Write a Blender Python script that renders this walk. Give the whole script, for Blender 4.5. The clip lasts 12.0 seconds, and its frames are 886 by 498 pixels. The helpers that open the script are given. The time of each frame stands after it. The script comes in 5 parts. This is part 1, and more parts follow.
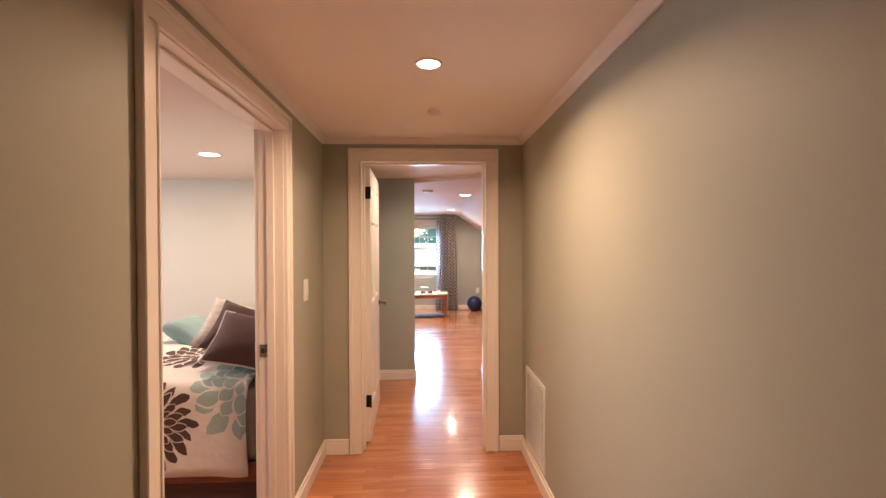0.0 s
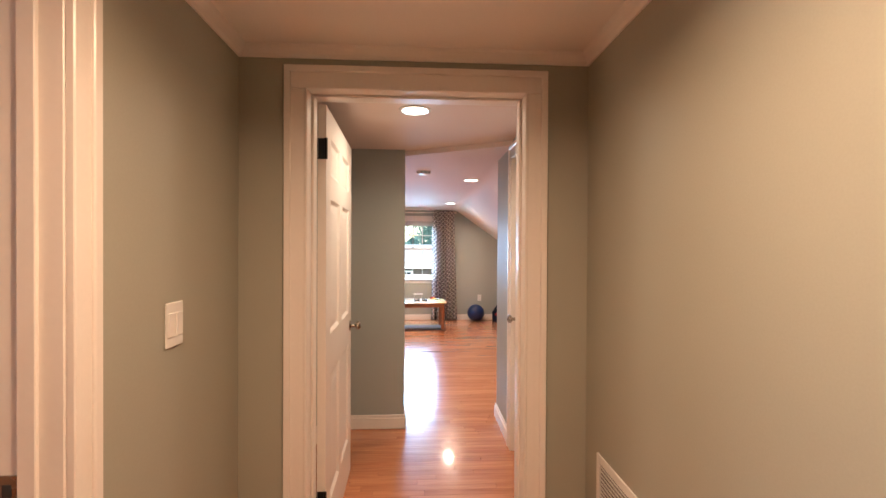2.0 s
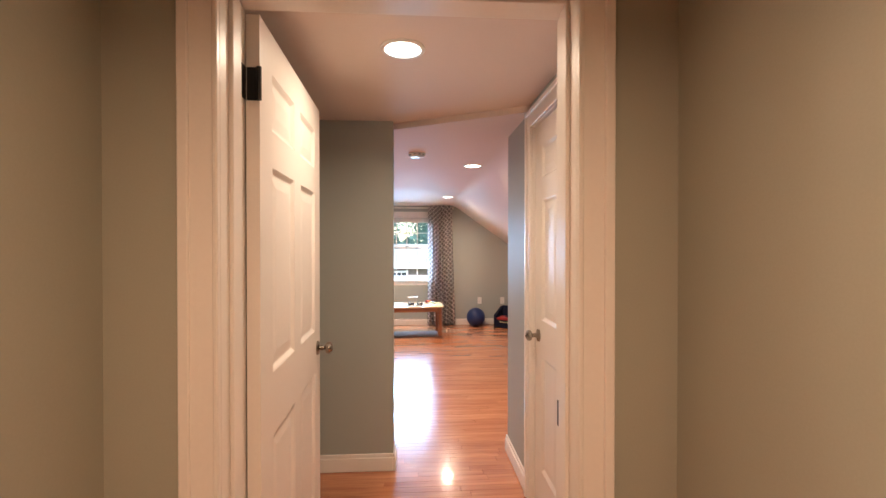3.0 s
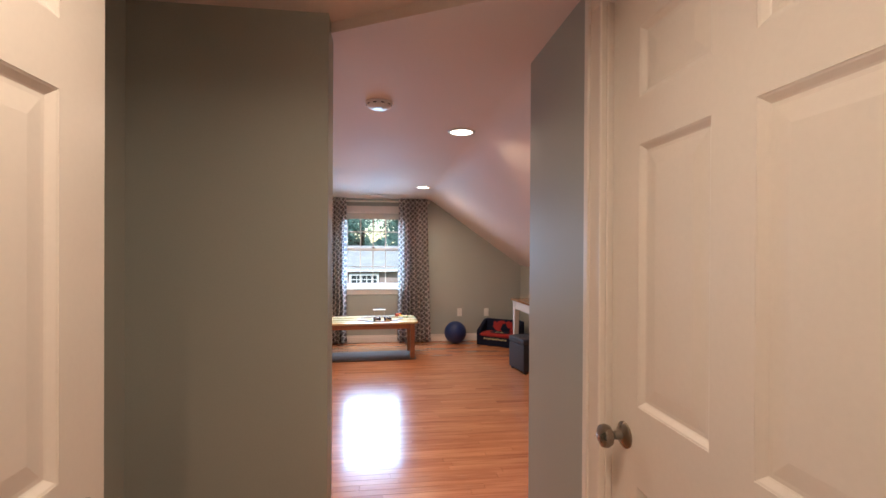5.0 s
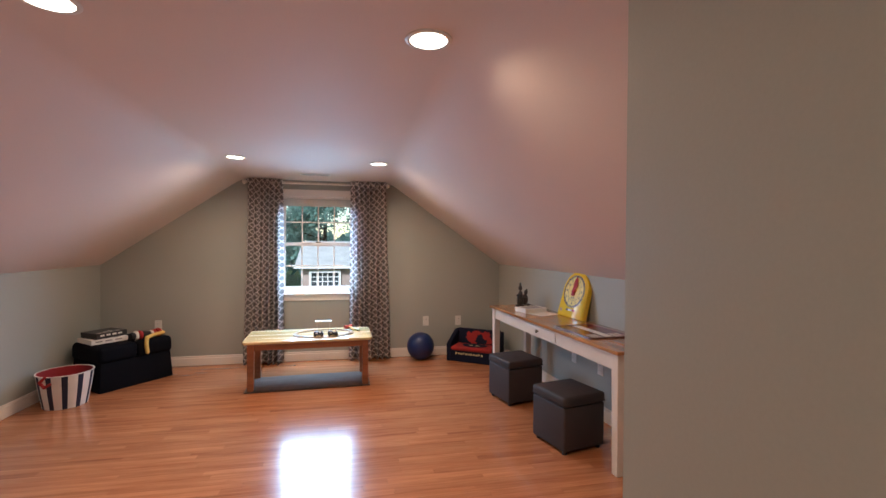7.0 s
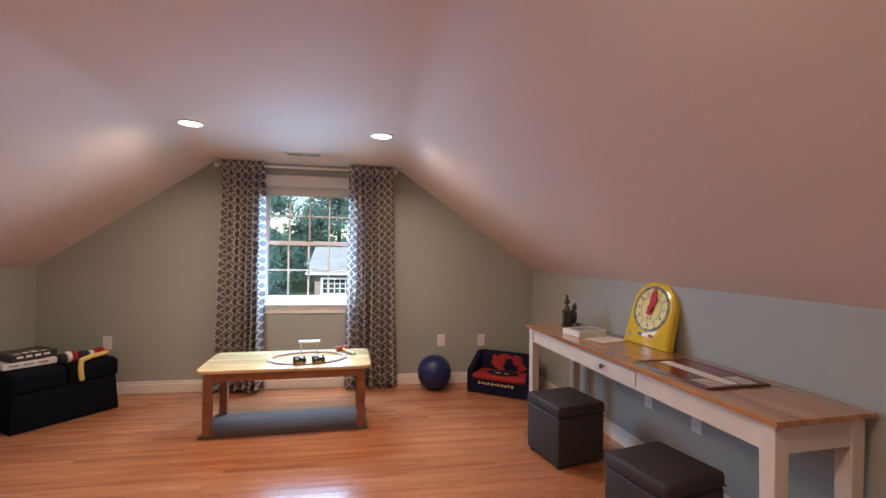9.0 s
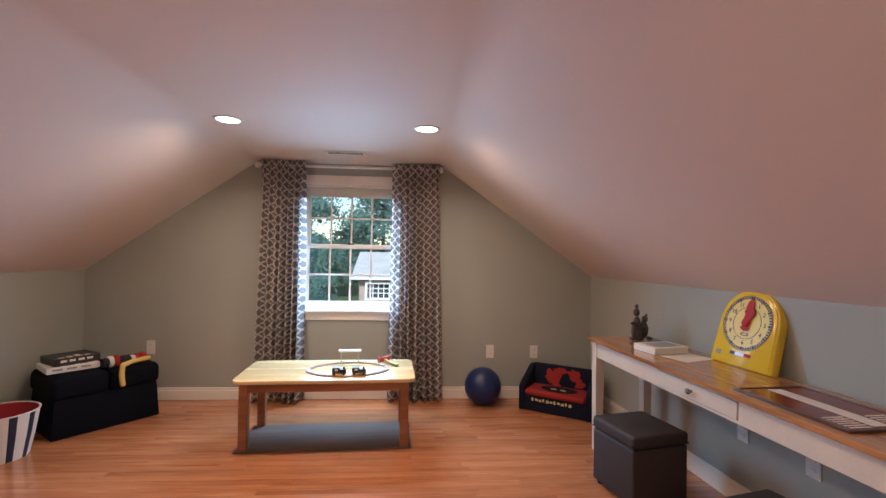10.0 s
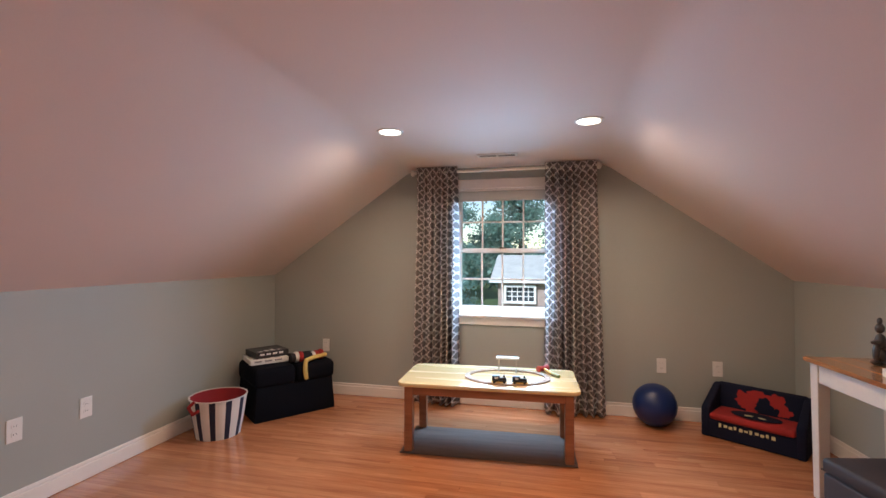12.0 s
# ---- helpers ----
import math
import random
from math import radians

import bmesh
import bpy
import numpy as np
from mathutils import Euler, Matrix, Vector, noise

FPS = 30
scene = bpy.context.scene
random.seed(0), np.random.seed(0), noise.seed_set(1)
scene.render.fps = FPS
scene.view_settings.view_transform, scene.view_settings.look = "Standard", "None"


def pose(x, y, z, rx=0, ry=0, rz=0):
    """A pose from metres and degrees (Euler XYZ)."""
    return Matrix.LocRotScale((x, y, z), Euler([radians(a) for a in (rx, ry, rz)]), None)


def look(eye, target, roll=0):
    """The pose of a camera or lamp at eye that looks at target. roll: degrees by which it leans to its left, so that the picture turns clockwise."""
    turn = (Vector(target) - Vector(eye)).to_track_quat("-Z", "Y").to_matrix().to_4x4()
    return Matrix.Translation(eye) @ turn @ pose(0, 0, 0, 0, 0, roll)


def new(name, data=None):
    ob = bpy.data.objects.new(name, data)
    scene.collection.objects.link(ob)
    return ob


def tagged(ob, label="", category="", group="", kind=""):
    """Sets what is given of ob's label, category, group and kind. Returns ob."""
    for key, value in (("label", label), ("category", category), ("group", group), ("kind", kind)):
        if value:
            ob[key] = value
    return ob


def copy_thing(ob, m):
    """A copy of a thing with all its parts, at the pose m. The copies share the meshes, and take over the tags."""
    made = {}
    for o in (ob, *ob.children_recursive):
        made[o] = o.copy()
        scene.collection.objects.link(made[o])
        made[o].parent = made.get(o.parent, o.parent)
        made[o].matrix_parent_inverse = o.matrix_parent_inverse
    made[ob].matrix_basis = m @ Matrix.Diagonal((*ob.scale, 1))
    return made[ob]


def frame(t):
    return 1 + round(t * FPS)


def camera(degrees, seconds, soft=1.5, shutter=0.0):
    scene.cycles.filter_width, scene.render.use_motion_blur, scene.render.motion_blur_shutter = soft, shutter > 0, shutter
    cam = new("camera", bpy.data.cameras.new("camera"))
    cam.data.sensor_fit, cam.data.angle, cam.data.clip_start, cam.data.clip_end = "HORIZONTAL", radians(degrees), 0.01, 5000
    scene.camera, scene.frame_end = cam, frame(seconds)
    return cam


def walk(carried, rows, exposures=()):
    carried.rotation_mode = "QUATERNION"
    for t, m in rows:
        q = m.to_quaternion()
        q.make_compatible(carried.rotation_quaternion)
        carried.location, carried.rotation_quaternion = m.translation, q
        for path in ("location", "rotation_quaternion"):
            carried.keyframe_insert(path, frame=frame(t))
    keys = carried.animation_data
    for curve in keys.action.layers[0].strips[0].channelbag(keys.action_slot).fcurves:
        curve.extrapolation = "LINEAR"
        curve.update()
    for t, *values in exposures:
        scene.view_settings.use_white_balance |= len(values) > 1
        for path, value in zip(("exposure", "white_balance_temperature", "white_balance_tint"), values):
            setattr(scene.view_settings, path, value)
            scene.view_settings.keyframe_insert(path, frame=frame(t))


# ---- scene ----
cam = camera(89.8, 12.0)

PATH = [
    (0, (-0.009, -0.119, 1.471), (0.074, 1.879, 1.446), -0.2),
    (0.5, (0.001, 0.219, 1.459), (0.091, 2.217, 1.433), -0.4),
    (1, (-0.008, 0.548, 1.452), (0.094, 2.546, 1.429), -0.2),
    (1.5, (-0.003, 0.882, 1.443), (0.102, 2.879, 1.423), 0.1),
    (2, (-0.007, 1.213, 1.429), (0.102, 3.21, 1.413), 0.3),
    (2.5, (-0.004, 1.56, 1.417), (0.113, 3.556, 1.4), 0.4),
    (3, (0.015, 1.911, 1.403), (0.143, 3.907, 1.386), 0.0),
    (5, (0.077, 3.166, 1.392), (0.329, 5.15, 1.385), 0.3),
    (5.5, (0.096, 3.434, 1.378), (0.4, 5.411, 1.37), 0.2),
    (6, (0.139, 3.727, 1.378), (0.485, 5.697, 1.361), 0.4),
    (6.5, (0.177, 4.037, 1.38), (0.567, 5.998, 1.355), 0.3),
    (7, (0.273, 4.339, 1.375), (0.674, 6.299, 1.351), 0.4),
    (9, (0.434, 5.383, 1.302), (0.768, 7.355, 1.313), 0.9),
    (9.5, (0.44, 5.565, 1.294), (0.688, 7.55, 1.314), 1.0),
    (10, (0.429, 5.688, 1.287), (0.572, 7.683, 1.319), 1.0),
    (10.5, (0.418, 5.734, 1.295), (0.431, 7.733, 1.333), 0.8),
    (11, (0.375, 5.771, 1.3), (0.246, 7.766, 1.341), 0.6),
    (11.5, (0.327, 5.788, 1.309), (0.038, 7.767, 1.344), 0.5),
    (12, (0.274, 5.804, 1.294), (-0.185, 7.75, 1.333), 0.1),
]
EXPOSURES = [(0.0, 0.82), (0.8, 0.64), (2.5, 0.70), (5.0, 0.12), (6.0, 0.0), (12.0, 0.0)]
walk(cam, [(t, look(eye, target, roll)) for t, eye, target, roll in PATH], EXPOSURES)

# ---- world, sun and lamps ----
WARM, NOOK_WARM = (1.0, 0.735, 0.535), (1.0, 0.79, 0.59)
HALL_W, NOOK_W, ROOM_W, BED_W = 15.8, 6.5, 12.8, 15.0
HALL_SPREAD, NOOK_SPREAD, ROOM_SPREAD, BED_SPREAD = 160, 160, 158, 180
HALL_WARM, BED_WARM = (1.0, 0.65, 0.42), (1.0, 0.74, 0.58)

world = bpy.data.worlds.new("world")
scene.world = world
world.use_nodes = True
wn = world.node_tree
sky = wn.nodes.new("ShaderNodeTexSky")
sky.sky_type, sky.sun_disc = "NISHITA", False
sky.sun_elevation, sky.sun_rotation = radians(32), radians(194)
sky.dust_density = 0.2
wn.links.new(sky.outputs[0], wn.nodes["Background"].inputs[0])
wn.nodes["Background"].inputs[1].default_value = 0.15

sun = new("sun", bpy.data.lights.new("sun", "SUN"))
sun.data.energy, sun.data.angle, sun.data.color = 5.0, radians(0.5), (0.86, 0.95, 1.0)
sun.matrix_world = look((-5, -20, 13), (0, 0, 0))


def disk_lamp(x, y, z, watts, colour=WARM, size=0.13, spread=180):
    ob = new("lamp_light", bpy.data.lights.new("lamp_light", "AREA"))
    ob.data.shape, ob.data.size, ob.data.energy, ob.data.color = "DISK", size, watts, colour
    ob.data.spread = radians(spread)
    ob.location = (x, y, z)
    return ob


# the rooms' main levels and lines
HL, HR, HC = -0.714, 0.683, 2.205
HALL_LAMPS = [(0.01, 1.70, HC)]
NOOK_LAMPS = [(-0.03, 3.66, 2.17)]
RX0, RX1, RY0, RY1, KNEE, RC = -2.36, 2.10, 4.69, 9.72, 1.12, 2.135
SKEW = 0.05


def east(y):
    """The east knee wall, which runs a little out of square."""
    return RX1 + SKEW * (RY1 - y)


CR0, CR1 = -0.945, 0.715
ROOM_LAMPS = [(-0.67, 5.97, RC), (0.55, 5.985, RC), (-0.75, 8.60, RC), (0.52, 8.645, RC)]
# the two bedroom lights at x -3.5 are unseen additions that brighten the room
BEDROOM_LAMPS = [(-1.635, 3.33, 2.155), (-3.5, 3.25, 2.155), (-3.5, 1.0, 2.155)]
SKY_W = 49.0
for k in range(4):
    sky_lamp = new("window_daylight", bpy.data.lights.new("window_daylight", "AREA"))
    sky_lamp.data.shape, sky_lamp.data.size, sky_lamp.data.size_y = "RECTANGLE", 0.81, 0.225
    sky_lamp.data.energy, sky_lamp.data.color = SKY_W / 4, (0.36, 0.64, 1.0)
    sky_lamp.data.spread = radians(154)
    sky_lamp.matrix_world = pose(-0.12, RY1 - 0.008, 1.005 + 0.222 * k, -61, 0, 0)
bed_sky = new("bedroom_daylight", bpy.data.lights.new("bedroom_daylight", "AREA"))
bed_sky.data.shape, bed_sky.data.size, bed_sky.data.size_y = "RECTANGLE", 1.1, 1.7
bed_sky.data.energy, bed_sky.data.color = 26.0, (0.62, 0.80, 1.0)
bed_sky.matrix_world = pose(-4.66, 2.5, 1.4, 0, -90, 0)
for spots, w, tone, wide in ((HALL_LAMPS, HALL_W, HALL_WARM, HALL_SPREAD), (NOOK_LAMPS, NOOK_W, NOOK_WARM, NOOK_SPREAD), (ROOM_LAMPS, ROOM_W, WARM, ROOM_SPREAD), (BEDROOM_LAMPS, BED_W, BED_WARM, BED_SPREAD)):
    for x, y, z in spots:
        disk_lamp(x, y, z - 0.012, w, tone, spread=wide)


# ---- materials ----
def material(name, colour, rough=0.5, metal=0.0, vary=0.06, scale=3.0, fine=60.0, bump=0.02, per_object=0.0, coat=0.0, stretch=(1, 1, 1), rough_vary=0.08):
    m = bpy.data.materials.new(name)
    m.use_nodes = True
    t, b = m.node_tree, m.node_tree.nodes["Principled BSDF"]
    n, li = t.nodes.new, t.links.new
    co, mp = n("ShaderNodeTexCoord"), n("ShaderNodeMapping")
    mp.inputs["Scale"].default_value = stretch
    li(co.outputs["Object"], mp.inputs["Vector"])
    big, small = n("ShaderNodeTexNoise"), n("ShaderNodeTexNoise")
    for tex, sc, det in ((big, scale, 4), (small, fine, 3)):
        tex.inputs["Scale"].default_value, tex.inputs["Detail"].default_value = sc, det
        li(mp.outputs[0], tex.inputs["Vector"])
    ramp = n("ShaderNodeValToRGB")
    lo = tuple(max(0.0, c * (1 - vary)) for c in colour)
    hi = tuple(min(1.0, c * (1 + vary)) for c in colour)
    ramp.color_ramp.elements[0].position, ramp.color_ramp.elements[1].position = 0.3, 0.7
    ramp.color_ramp.elements[0].color, ramp.color_ramp.elements[1].color = (*lo, 1), (*hi, 1)
    mix = n("ShaderNodeMath")
    mix.operation, mix.inputs[1].default_value = "MULTIPLY_ADD", 0.35
    half = n("ShaderNodeMath")
    half.operation, half.inputs[1].default_value = "MULTIPLY", 0.65
    li(big.outputs[0], half.inputs[0])
    li(small.outputs[0], mix.inputs[0])
    li(half.outputs[0], mix.inputs[2])
    li(mix.outputs[0], ramp.inputs[0])
    out = ramp.outputs[0]
    if per_object:
        info, hsv, ma = n("ShaderNodeObjectInfo"), n("ShaderNodeHueSaturation"), n("ShaderNodeMapRange")
        ma.inputs["To Min"].default_value, ma.inputs["To Max"].default_value = 1 - per_object, 1 + per_object
        li(info.outputs["Random"], ma.inputs["Value"])
        li(ma.outputs[0], hsv.inputs["Value"])
        li(out, hsv.inputs["Color"])
        out = hsv.outputs[0]
    li(out, b.inputs["Base Color"])
    b.inputs["Metallic"].default_value = metal
    rr = n("ShaderNodeMapRange")
    rr.inputs["To Min"].default_value, rr.inputs["To Max"].default_value = max(0.02, rough - rough_vary), min(1, rough + rough_vary)
    li(big.outputs[0], rr.inputs["Value"])
    li(rr.outputs[0], b.inputs["Roughness"])
    if bump:
        bp = n("ShaderNodeBump")
        bp.inputs["Strength"].default_value, bp.inputs["Distance"].default_value = bump * 5, 0.002
        li(small.outputs[0], bp.inputs["Height"])
        li(bp.outputs[0], b.inputs["Normal"])
    if coat:
        b.inputs["Coat Weight"].default_value, b.inputs["Coat Roughness"].default_value = coat, 0.06
    return m


def glow(name, colour, strength):
    m = bpy.data.materials.new(name)
    m.use_nodes = True
    b = m.node_tree.nodes["Principled BSDF"]
    b.inputs["Base Color"].default_value = (0.8, 0.8, 0.8, 1)
    b.inputs["Emission Color"].default_value, b.inputs["Emission Strength"].default_value = (*colour, 1), strength
    return m


def wood_material(name, dark, light, rough, per_object, coat=0.0, rings=5.0, island=False):
    """Boards with grain along their own x."""
    m = bpy.data.materials.new(name)
    m.use_nodes = True
    t, b = m.node_tree, m.node_tree.nodes["Principled BSDF"]
    n, li = t.nodes.new, t.links.new
    co, mp = n("ShaderNodeTexCoord"), n("ShaderNodeMapping")
    mp.inputs["Scale"].default_value = (0.9, 14.0, 14.0)
    add = n("ShaderNodeVectorMath")
    rnd = n("ShaderNodeNewGeometry").outputs["Random Per Island"] if island else n("ShaderNodeObjectInfo").outputs["Random"]
    shift = n("ShaderNodeMath")
    shift.operation, shift.inputs[1].default_value = "MULTIPLY", 37.0
    li(rnd, shift.inputs[0])
    li(co.outputs["Object"], add.inputs[0])
    li(shift.outputs[0], add.inputs[1])
    li(add.outputs[0], mp.inputs["Vector"])
    grain, wide = n("ShaderNodeTexNoise"), n("ShaderNodeTexNoise")
    grain.inputs["Scale"].default_value, grain.inputs["Detail"].default_value, grain.inputs["Distortion"].default_value = rings, 6, 0.6
    wide.inputs["Scale"].default_value, wide.inputs["Detail"].default_value = 1.1, 2
    li(mp.outputs[0], grain.inputs["Vector"])
    li(mp.outputs[0], wide.inputs["Vector"])
    mul = n("ShaderNodeMath")
    mul.operation, mul.inputs[1].default_value = "MULTIPLY_ADD", 0.55
    half = n("ShaderNodeMath")
    half.operation, half.inputs[1].default_value = "MULTIPLY", 0.45
    li(grain.outputs[0], half.inputs[0])
    li(wide.outputs[0], mul.inputs[0])
    li(half.outputs[0], mul.inputs[2])
    ramp = n("ShaderNodeValToRGB")
    ramp.color_ramp.elements[0].position, ramp.color_ramp.elements[1].position = 0.33, 0.66
    ramp.color_ramp.elements[0].color, ramp.color_ramp.elements[1].color = (*dark, 1), (*light, 1)
    li(mul.outputs[0], ramp.inputs[0])
    hsv, ma = n("ShaderNodeHueSaturation"), n("ShaderNodeMapRange")
    ma.inputs["To Min"].default_value, ma.inputs["To Max"].default_value = 1 - per_object, 1 + per_object
    li(rnd, ma.inputs["Value"])
    li(ma.outputs[0], hsv.inputs["Value"])
    li(ramp.outputs[0], hsv.inputs["Color"])
    li(hsv.outputs[0], b.inputs["Base Color"])
    rr = n("ShaderNodeMapRange")
    rr.inputs["To Min"].default_value, rr.inputs["To Max"].default_value = rough * 0.75, rough * 1.3
    li(wide.outputs[0], rr.inputs["Value"])
    li(rr.outputs[0], b.inputs["Roughness"])
    bp = n("ShaderNodeBump")
    bp.inputs["Strength"].default_value, bp.inputs["Distance"].default_value = 0.05, 0.001
    li(grain.outputs[0], bp.inputs["Height"])
    li(bp.outputs[0], b.inputs["Normal"])
    if coat:
        b.inputs["Coat Weight"].default_value, b.inputs["Coat Roughness"].default_value = coat, 0.07
        wave, wb = n("ShaderNodeTexNoise"), n("ShaderNodeBump")
        wave.inputs["Scale"].default_value = 7.0
        li(add.outputs[0], wave.inputs["Vector"])
        wb.inputs["Strength"].default_value, wb.inputs["Distance"].default_value = 0.10, 0.004
        li(wave.outputs[0], wb.inputs["Height"])
        li(wb.outputs[0], bp.inputs["Normal"])
        li(wb.outputs[0], b.inputs["Coat Normal"])
    return m


SAGE = material("sage_wall_paint", (0.375, 0.37, 0.30), 0.55, vary=0.05, scale=1.3, fine=180, bump=0.008)
# same sage paint, with the cool cast of the daylight put into its colour
SAGE_ROOM = material("sage_wall_paint_cool_cast", (0.385, 0.40, 0.365), 0.55, vary=0.05, scale=1.3, fine=180, bump=0.008)
CREAM = material("cream_wall_paint", (0.62, 0.60, 0.53), 0.6, vary=0.04, scale=1.3, fine=180, bump=0.008)
CEIL = material("ceiling_paint", (0.755, 0.645, 0.585), 0.75, vary=0.03, scale=1.0, fine=150, bump=0.01)
CEIL_HALL = material("hall_ceiling_paint", (0.89, 0.83, 0.77), 0.7, vary=0.03, scale=1.0, fine=150, bump=0.03)
TRIM = material("white_trim_paint", (0.83, 0.77, 0.71), 0.32, vary=0.03, scale=2, fine=90, bump=0.01)
OAK = wood_material("oak_strip_floor", (0.34, 0.115, 0.048), (0.57, 0.235, 0.108), 0.22, 0.10, coat=0.5)
OAK_REST = wood_material("oak_strip_floor_rest", (0.34, 0.115, 0.048), (0.57, 0.235, 0.108), 0.22, 0.10, coat=0.5, island=True)
GAP = material("dark_floor_gap", (0.10, 0.045, 0.02), 0.6)
BRASS = material("aged_nickel", (0.32, 0.28, 0.23), 0.28, metal=1.0, vary=0.15, scale=20)
BLACK = material("black_hinge_metal", (0.02, 0.02, 0.02), 0.4, metal=0.6)
PLASTIC = material("white_plastic", (0.80, 0.78, 0.74), 0.35, vary=0.02)
SLOT = material("dark_slot", (0.03, 0.03, 0.03), 0.6)
LENS = glow("lamp_lens", (1.0, 0.93, 0.80), 6.0)
RIM = material("lamp_trim_white", (0.82, 0.80, 0.76), 0.4)


# ---- mesh helpers ----
def box(bm, x0, y0, z0, x1, y1, z1, m=None):
    vs = [bm.verts.new((x, y, z)) for x in (x0, x1) for y in (y0, y1) for z in (z0, z1)]
    for f in ((0, 1, 3, 2), (4, 6, 7, 5), (0, 4, 5, 1), (2, 3, 7, 6), (0, 2, 6, 4), (1, 5, 7, 3)):
        bm.faces.new([vs[i] for i in f])
    if m is not None:
        bmesh.ops.transform(bm, matrix=m, verts=vs)
    return vs


def prism(bm, pts, a, b, axis="y"):
    """A flat outline carried from a to b along an axis; pts are the other two coordinates in order."""
    def at(p, v):
        return {"x": (v, p[0], p[1]), "y": (p[0], v, p[1]), "z": (p[0], p[1], v)}[axis]
    lo = [bm.verts.new(at(p, a)) for p in pts]
    hi = [bm.verts.new(at(p, b)) for p in pts]
    bm.faces.new(lo)
    bm.faces.new(hi[::-1])
    for i in range(len(pts)):
        j = (i + 1) % len(pts)
        bm.faces.new((lo[i], hi[i], hi[j], lo[j]))
    return lo + hi


def lathe(bm, profile, steps=24, m=None, cap=True):
    """A turned shape round z from (radius, height) pairs."""
    rings, made = [], []
    for r, z in profile:
        if r < 1e-6:
            rings.append([bm.verts.new((0, 0, z))])
        else:
            rings.append([bm.verts.new((r * math.cos(2 * math.pi * k / steps), r * math.sin(2 * math.pi * k / steps), z)) for k in range(steps)])
        made += rings[-1]
    for a, b in zip(rings, rings[1:]):
        for k in range(steps):
            q = [a[k % len(a)], a[(k + 1) % len(a)], b[(k + 1) % len(b)], b[k % len(b)]]
            q = [v for i, v in enumerate(q) if v not in q[:i]]
            if len(q) > 2:
                bm.faces.new(q)
    for ring in (rings[0], rings[-1]):
        if cap and len(ring) > 2:
            bm.faces.new(ring)
    if m is not None:
        bmesh.ops.transform(bm, matrix=m, verts=made)
    return made


def tube(bm, a, b, r, steps=12, r2=None):
    a, b = Vector(a), Vector(b)
    d = b - a
    m = Matrix.Translation(a) @ d.to_track_quat("Z", "Y").to_matrix().to_4x4()
    return lathe(bm, [(r, 0), (r if r2 is None else r2, d.length)], steps, m)


def rounded(bm, width=0.005, segments=2, sharp=25):
    bmesh.ops.recalc_face_normals(bm, faces=bm.faces)
    es = [e for e in bm.edges if len(e.link_faces) == 2 and e.calc_face_angle(0) > radians(sharp)]
    if es:
        bmesh.ops.bevel(bm, geom=es, offset=width, segments=segments, affect="EDGES", profile=0.5, clamp_overlap=True)


def link(name, bm, mat, smooth=False, flat=35):
    bmesh.ops.recalc_face_normals(bm, faces=bm.faces)
    me = bpy.data.meshes.new(name)
    bm.to_mesh(me)
    bm.free()
    for m in mat if isinstance(mat, (list, tuple)) else [mat]:
        me.materials.append(m)
    if smooth:
        me.shade_smooth()
        me.set_sharp_from_angle(angle=radians(flat))
    return new(name, me)


def part(name, bm, mat, parent, label="", smooth=False):
    ob = link(name, bm, mat, smooth)
    ob.parent = parent
    if label:
        ob["label"] = label
    return ob


def thing(name, label, category, group="", m=None):
    ob = tagged(new(name), label, category, group)
    if m is not None:
        ob.matrix_basis = m
    return ob


def setting(name, bm, mat, label, category):
    return tagged(link(name, bm, mat), label, category, kind="structure")


def bx(*args, bevel=0.0, segments=2):
    bm = bmesh.new()
    box(bm, *args)
    if bevel:
        rounded(bm, bevel, segments)
    return bm


def boxes(*many, bevel=0.0):
    bm = bmesh.new()
    for b in many:
        box(bm, *b)
    if bevel:
        rounded(bm, bevel)
    return bm


# ---- setting: walls ----
TOP = 2.40
# bedroom doorway in the hall's wall
BD0, BD1, BDH = 1.057, 2.158, 2.06
WT = 0.126
setting("wall_hall_west", boxes((HL - WT, -1.8, 0, HL, BD0, TOP), (HL - WT, BD1, 0, HL, 3.0, TOP), (HL - WT, BD0, BDH, HL, BD1, TOP)), SAGE, "sage painted plaster hall wall with a doorway", "wall")
setting("wall_hall_east", bx(HR, -1.8, 0, HR + 0.12, 3.0, TOP), SAGE, "plain sage painted hall wall", "wall")
setting("wall_hall_south", bx(HL - WT, -1.92, 0, HR + 0.12, -1.8, TOP), SAGE, "plain sage painted wall closing the hall", "wall")
# hall end wall with the doorway into the nook
D0, D1, DH = -0.445, 0.42, 2.042
DY0, DY1 = 3.0, 3.15
setting("wall_hall_north", boxes((-0.9, DY0, 0, D0 - 0.02, DY1, TOP), (D1 + 0.02, DY0, 0, 0.9, DY1, TOP), (D0 - 0.02, DY0, DH + 0.02, D1 + 0.02, DY1, TOP)), SAGE, "sage painted end wall round a doorway", "wall")
setting("wall_nook_west", bx(-0.86, DY1, 0, -0.745, RY0, TOP), SAGE_ROOM, "plain sage painted wall beside the open door", "wall")
# nook's east wall with a closed door
ND0, ND1, NDH = 3.455, 4.265, 2.035
NX, NY1 = 0.65, 4.90
setting("wall_nook_east", boxes((NX, DY1, 0, NX + 0.12, ND0 - 0.02, TOP), (NX, ND1 + 0.02, 0, NX + 0.12, NY1, TOP), (NX, ND0 - 0.02, NDH + 0.02, NX + 0.12, ND1 + 0.02, TOP)), SAGE_ROOM, "sage painted wall with a closed closet door", "wall")
setting("wall_closet", boxes((0.9, DY1, 0, 1.0, NY1 - 0.12, TOP)), SAGE, "plain wall behind the closet door", "wall")
PX = -0.118
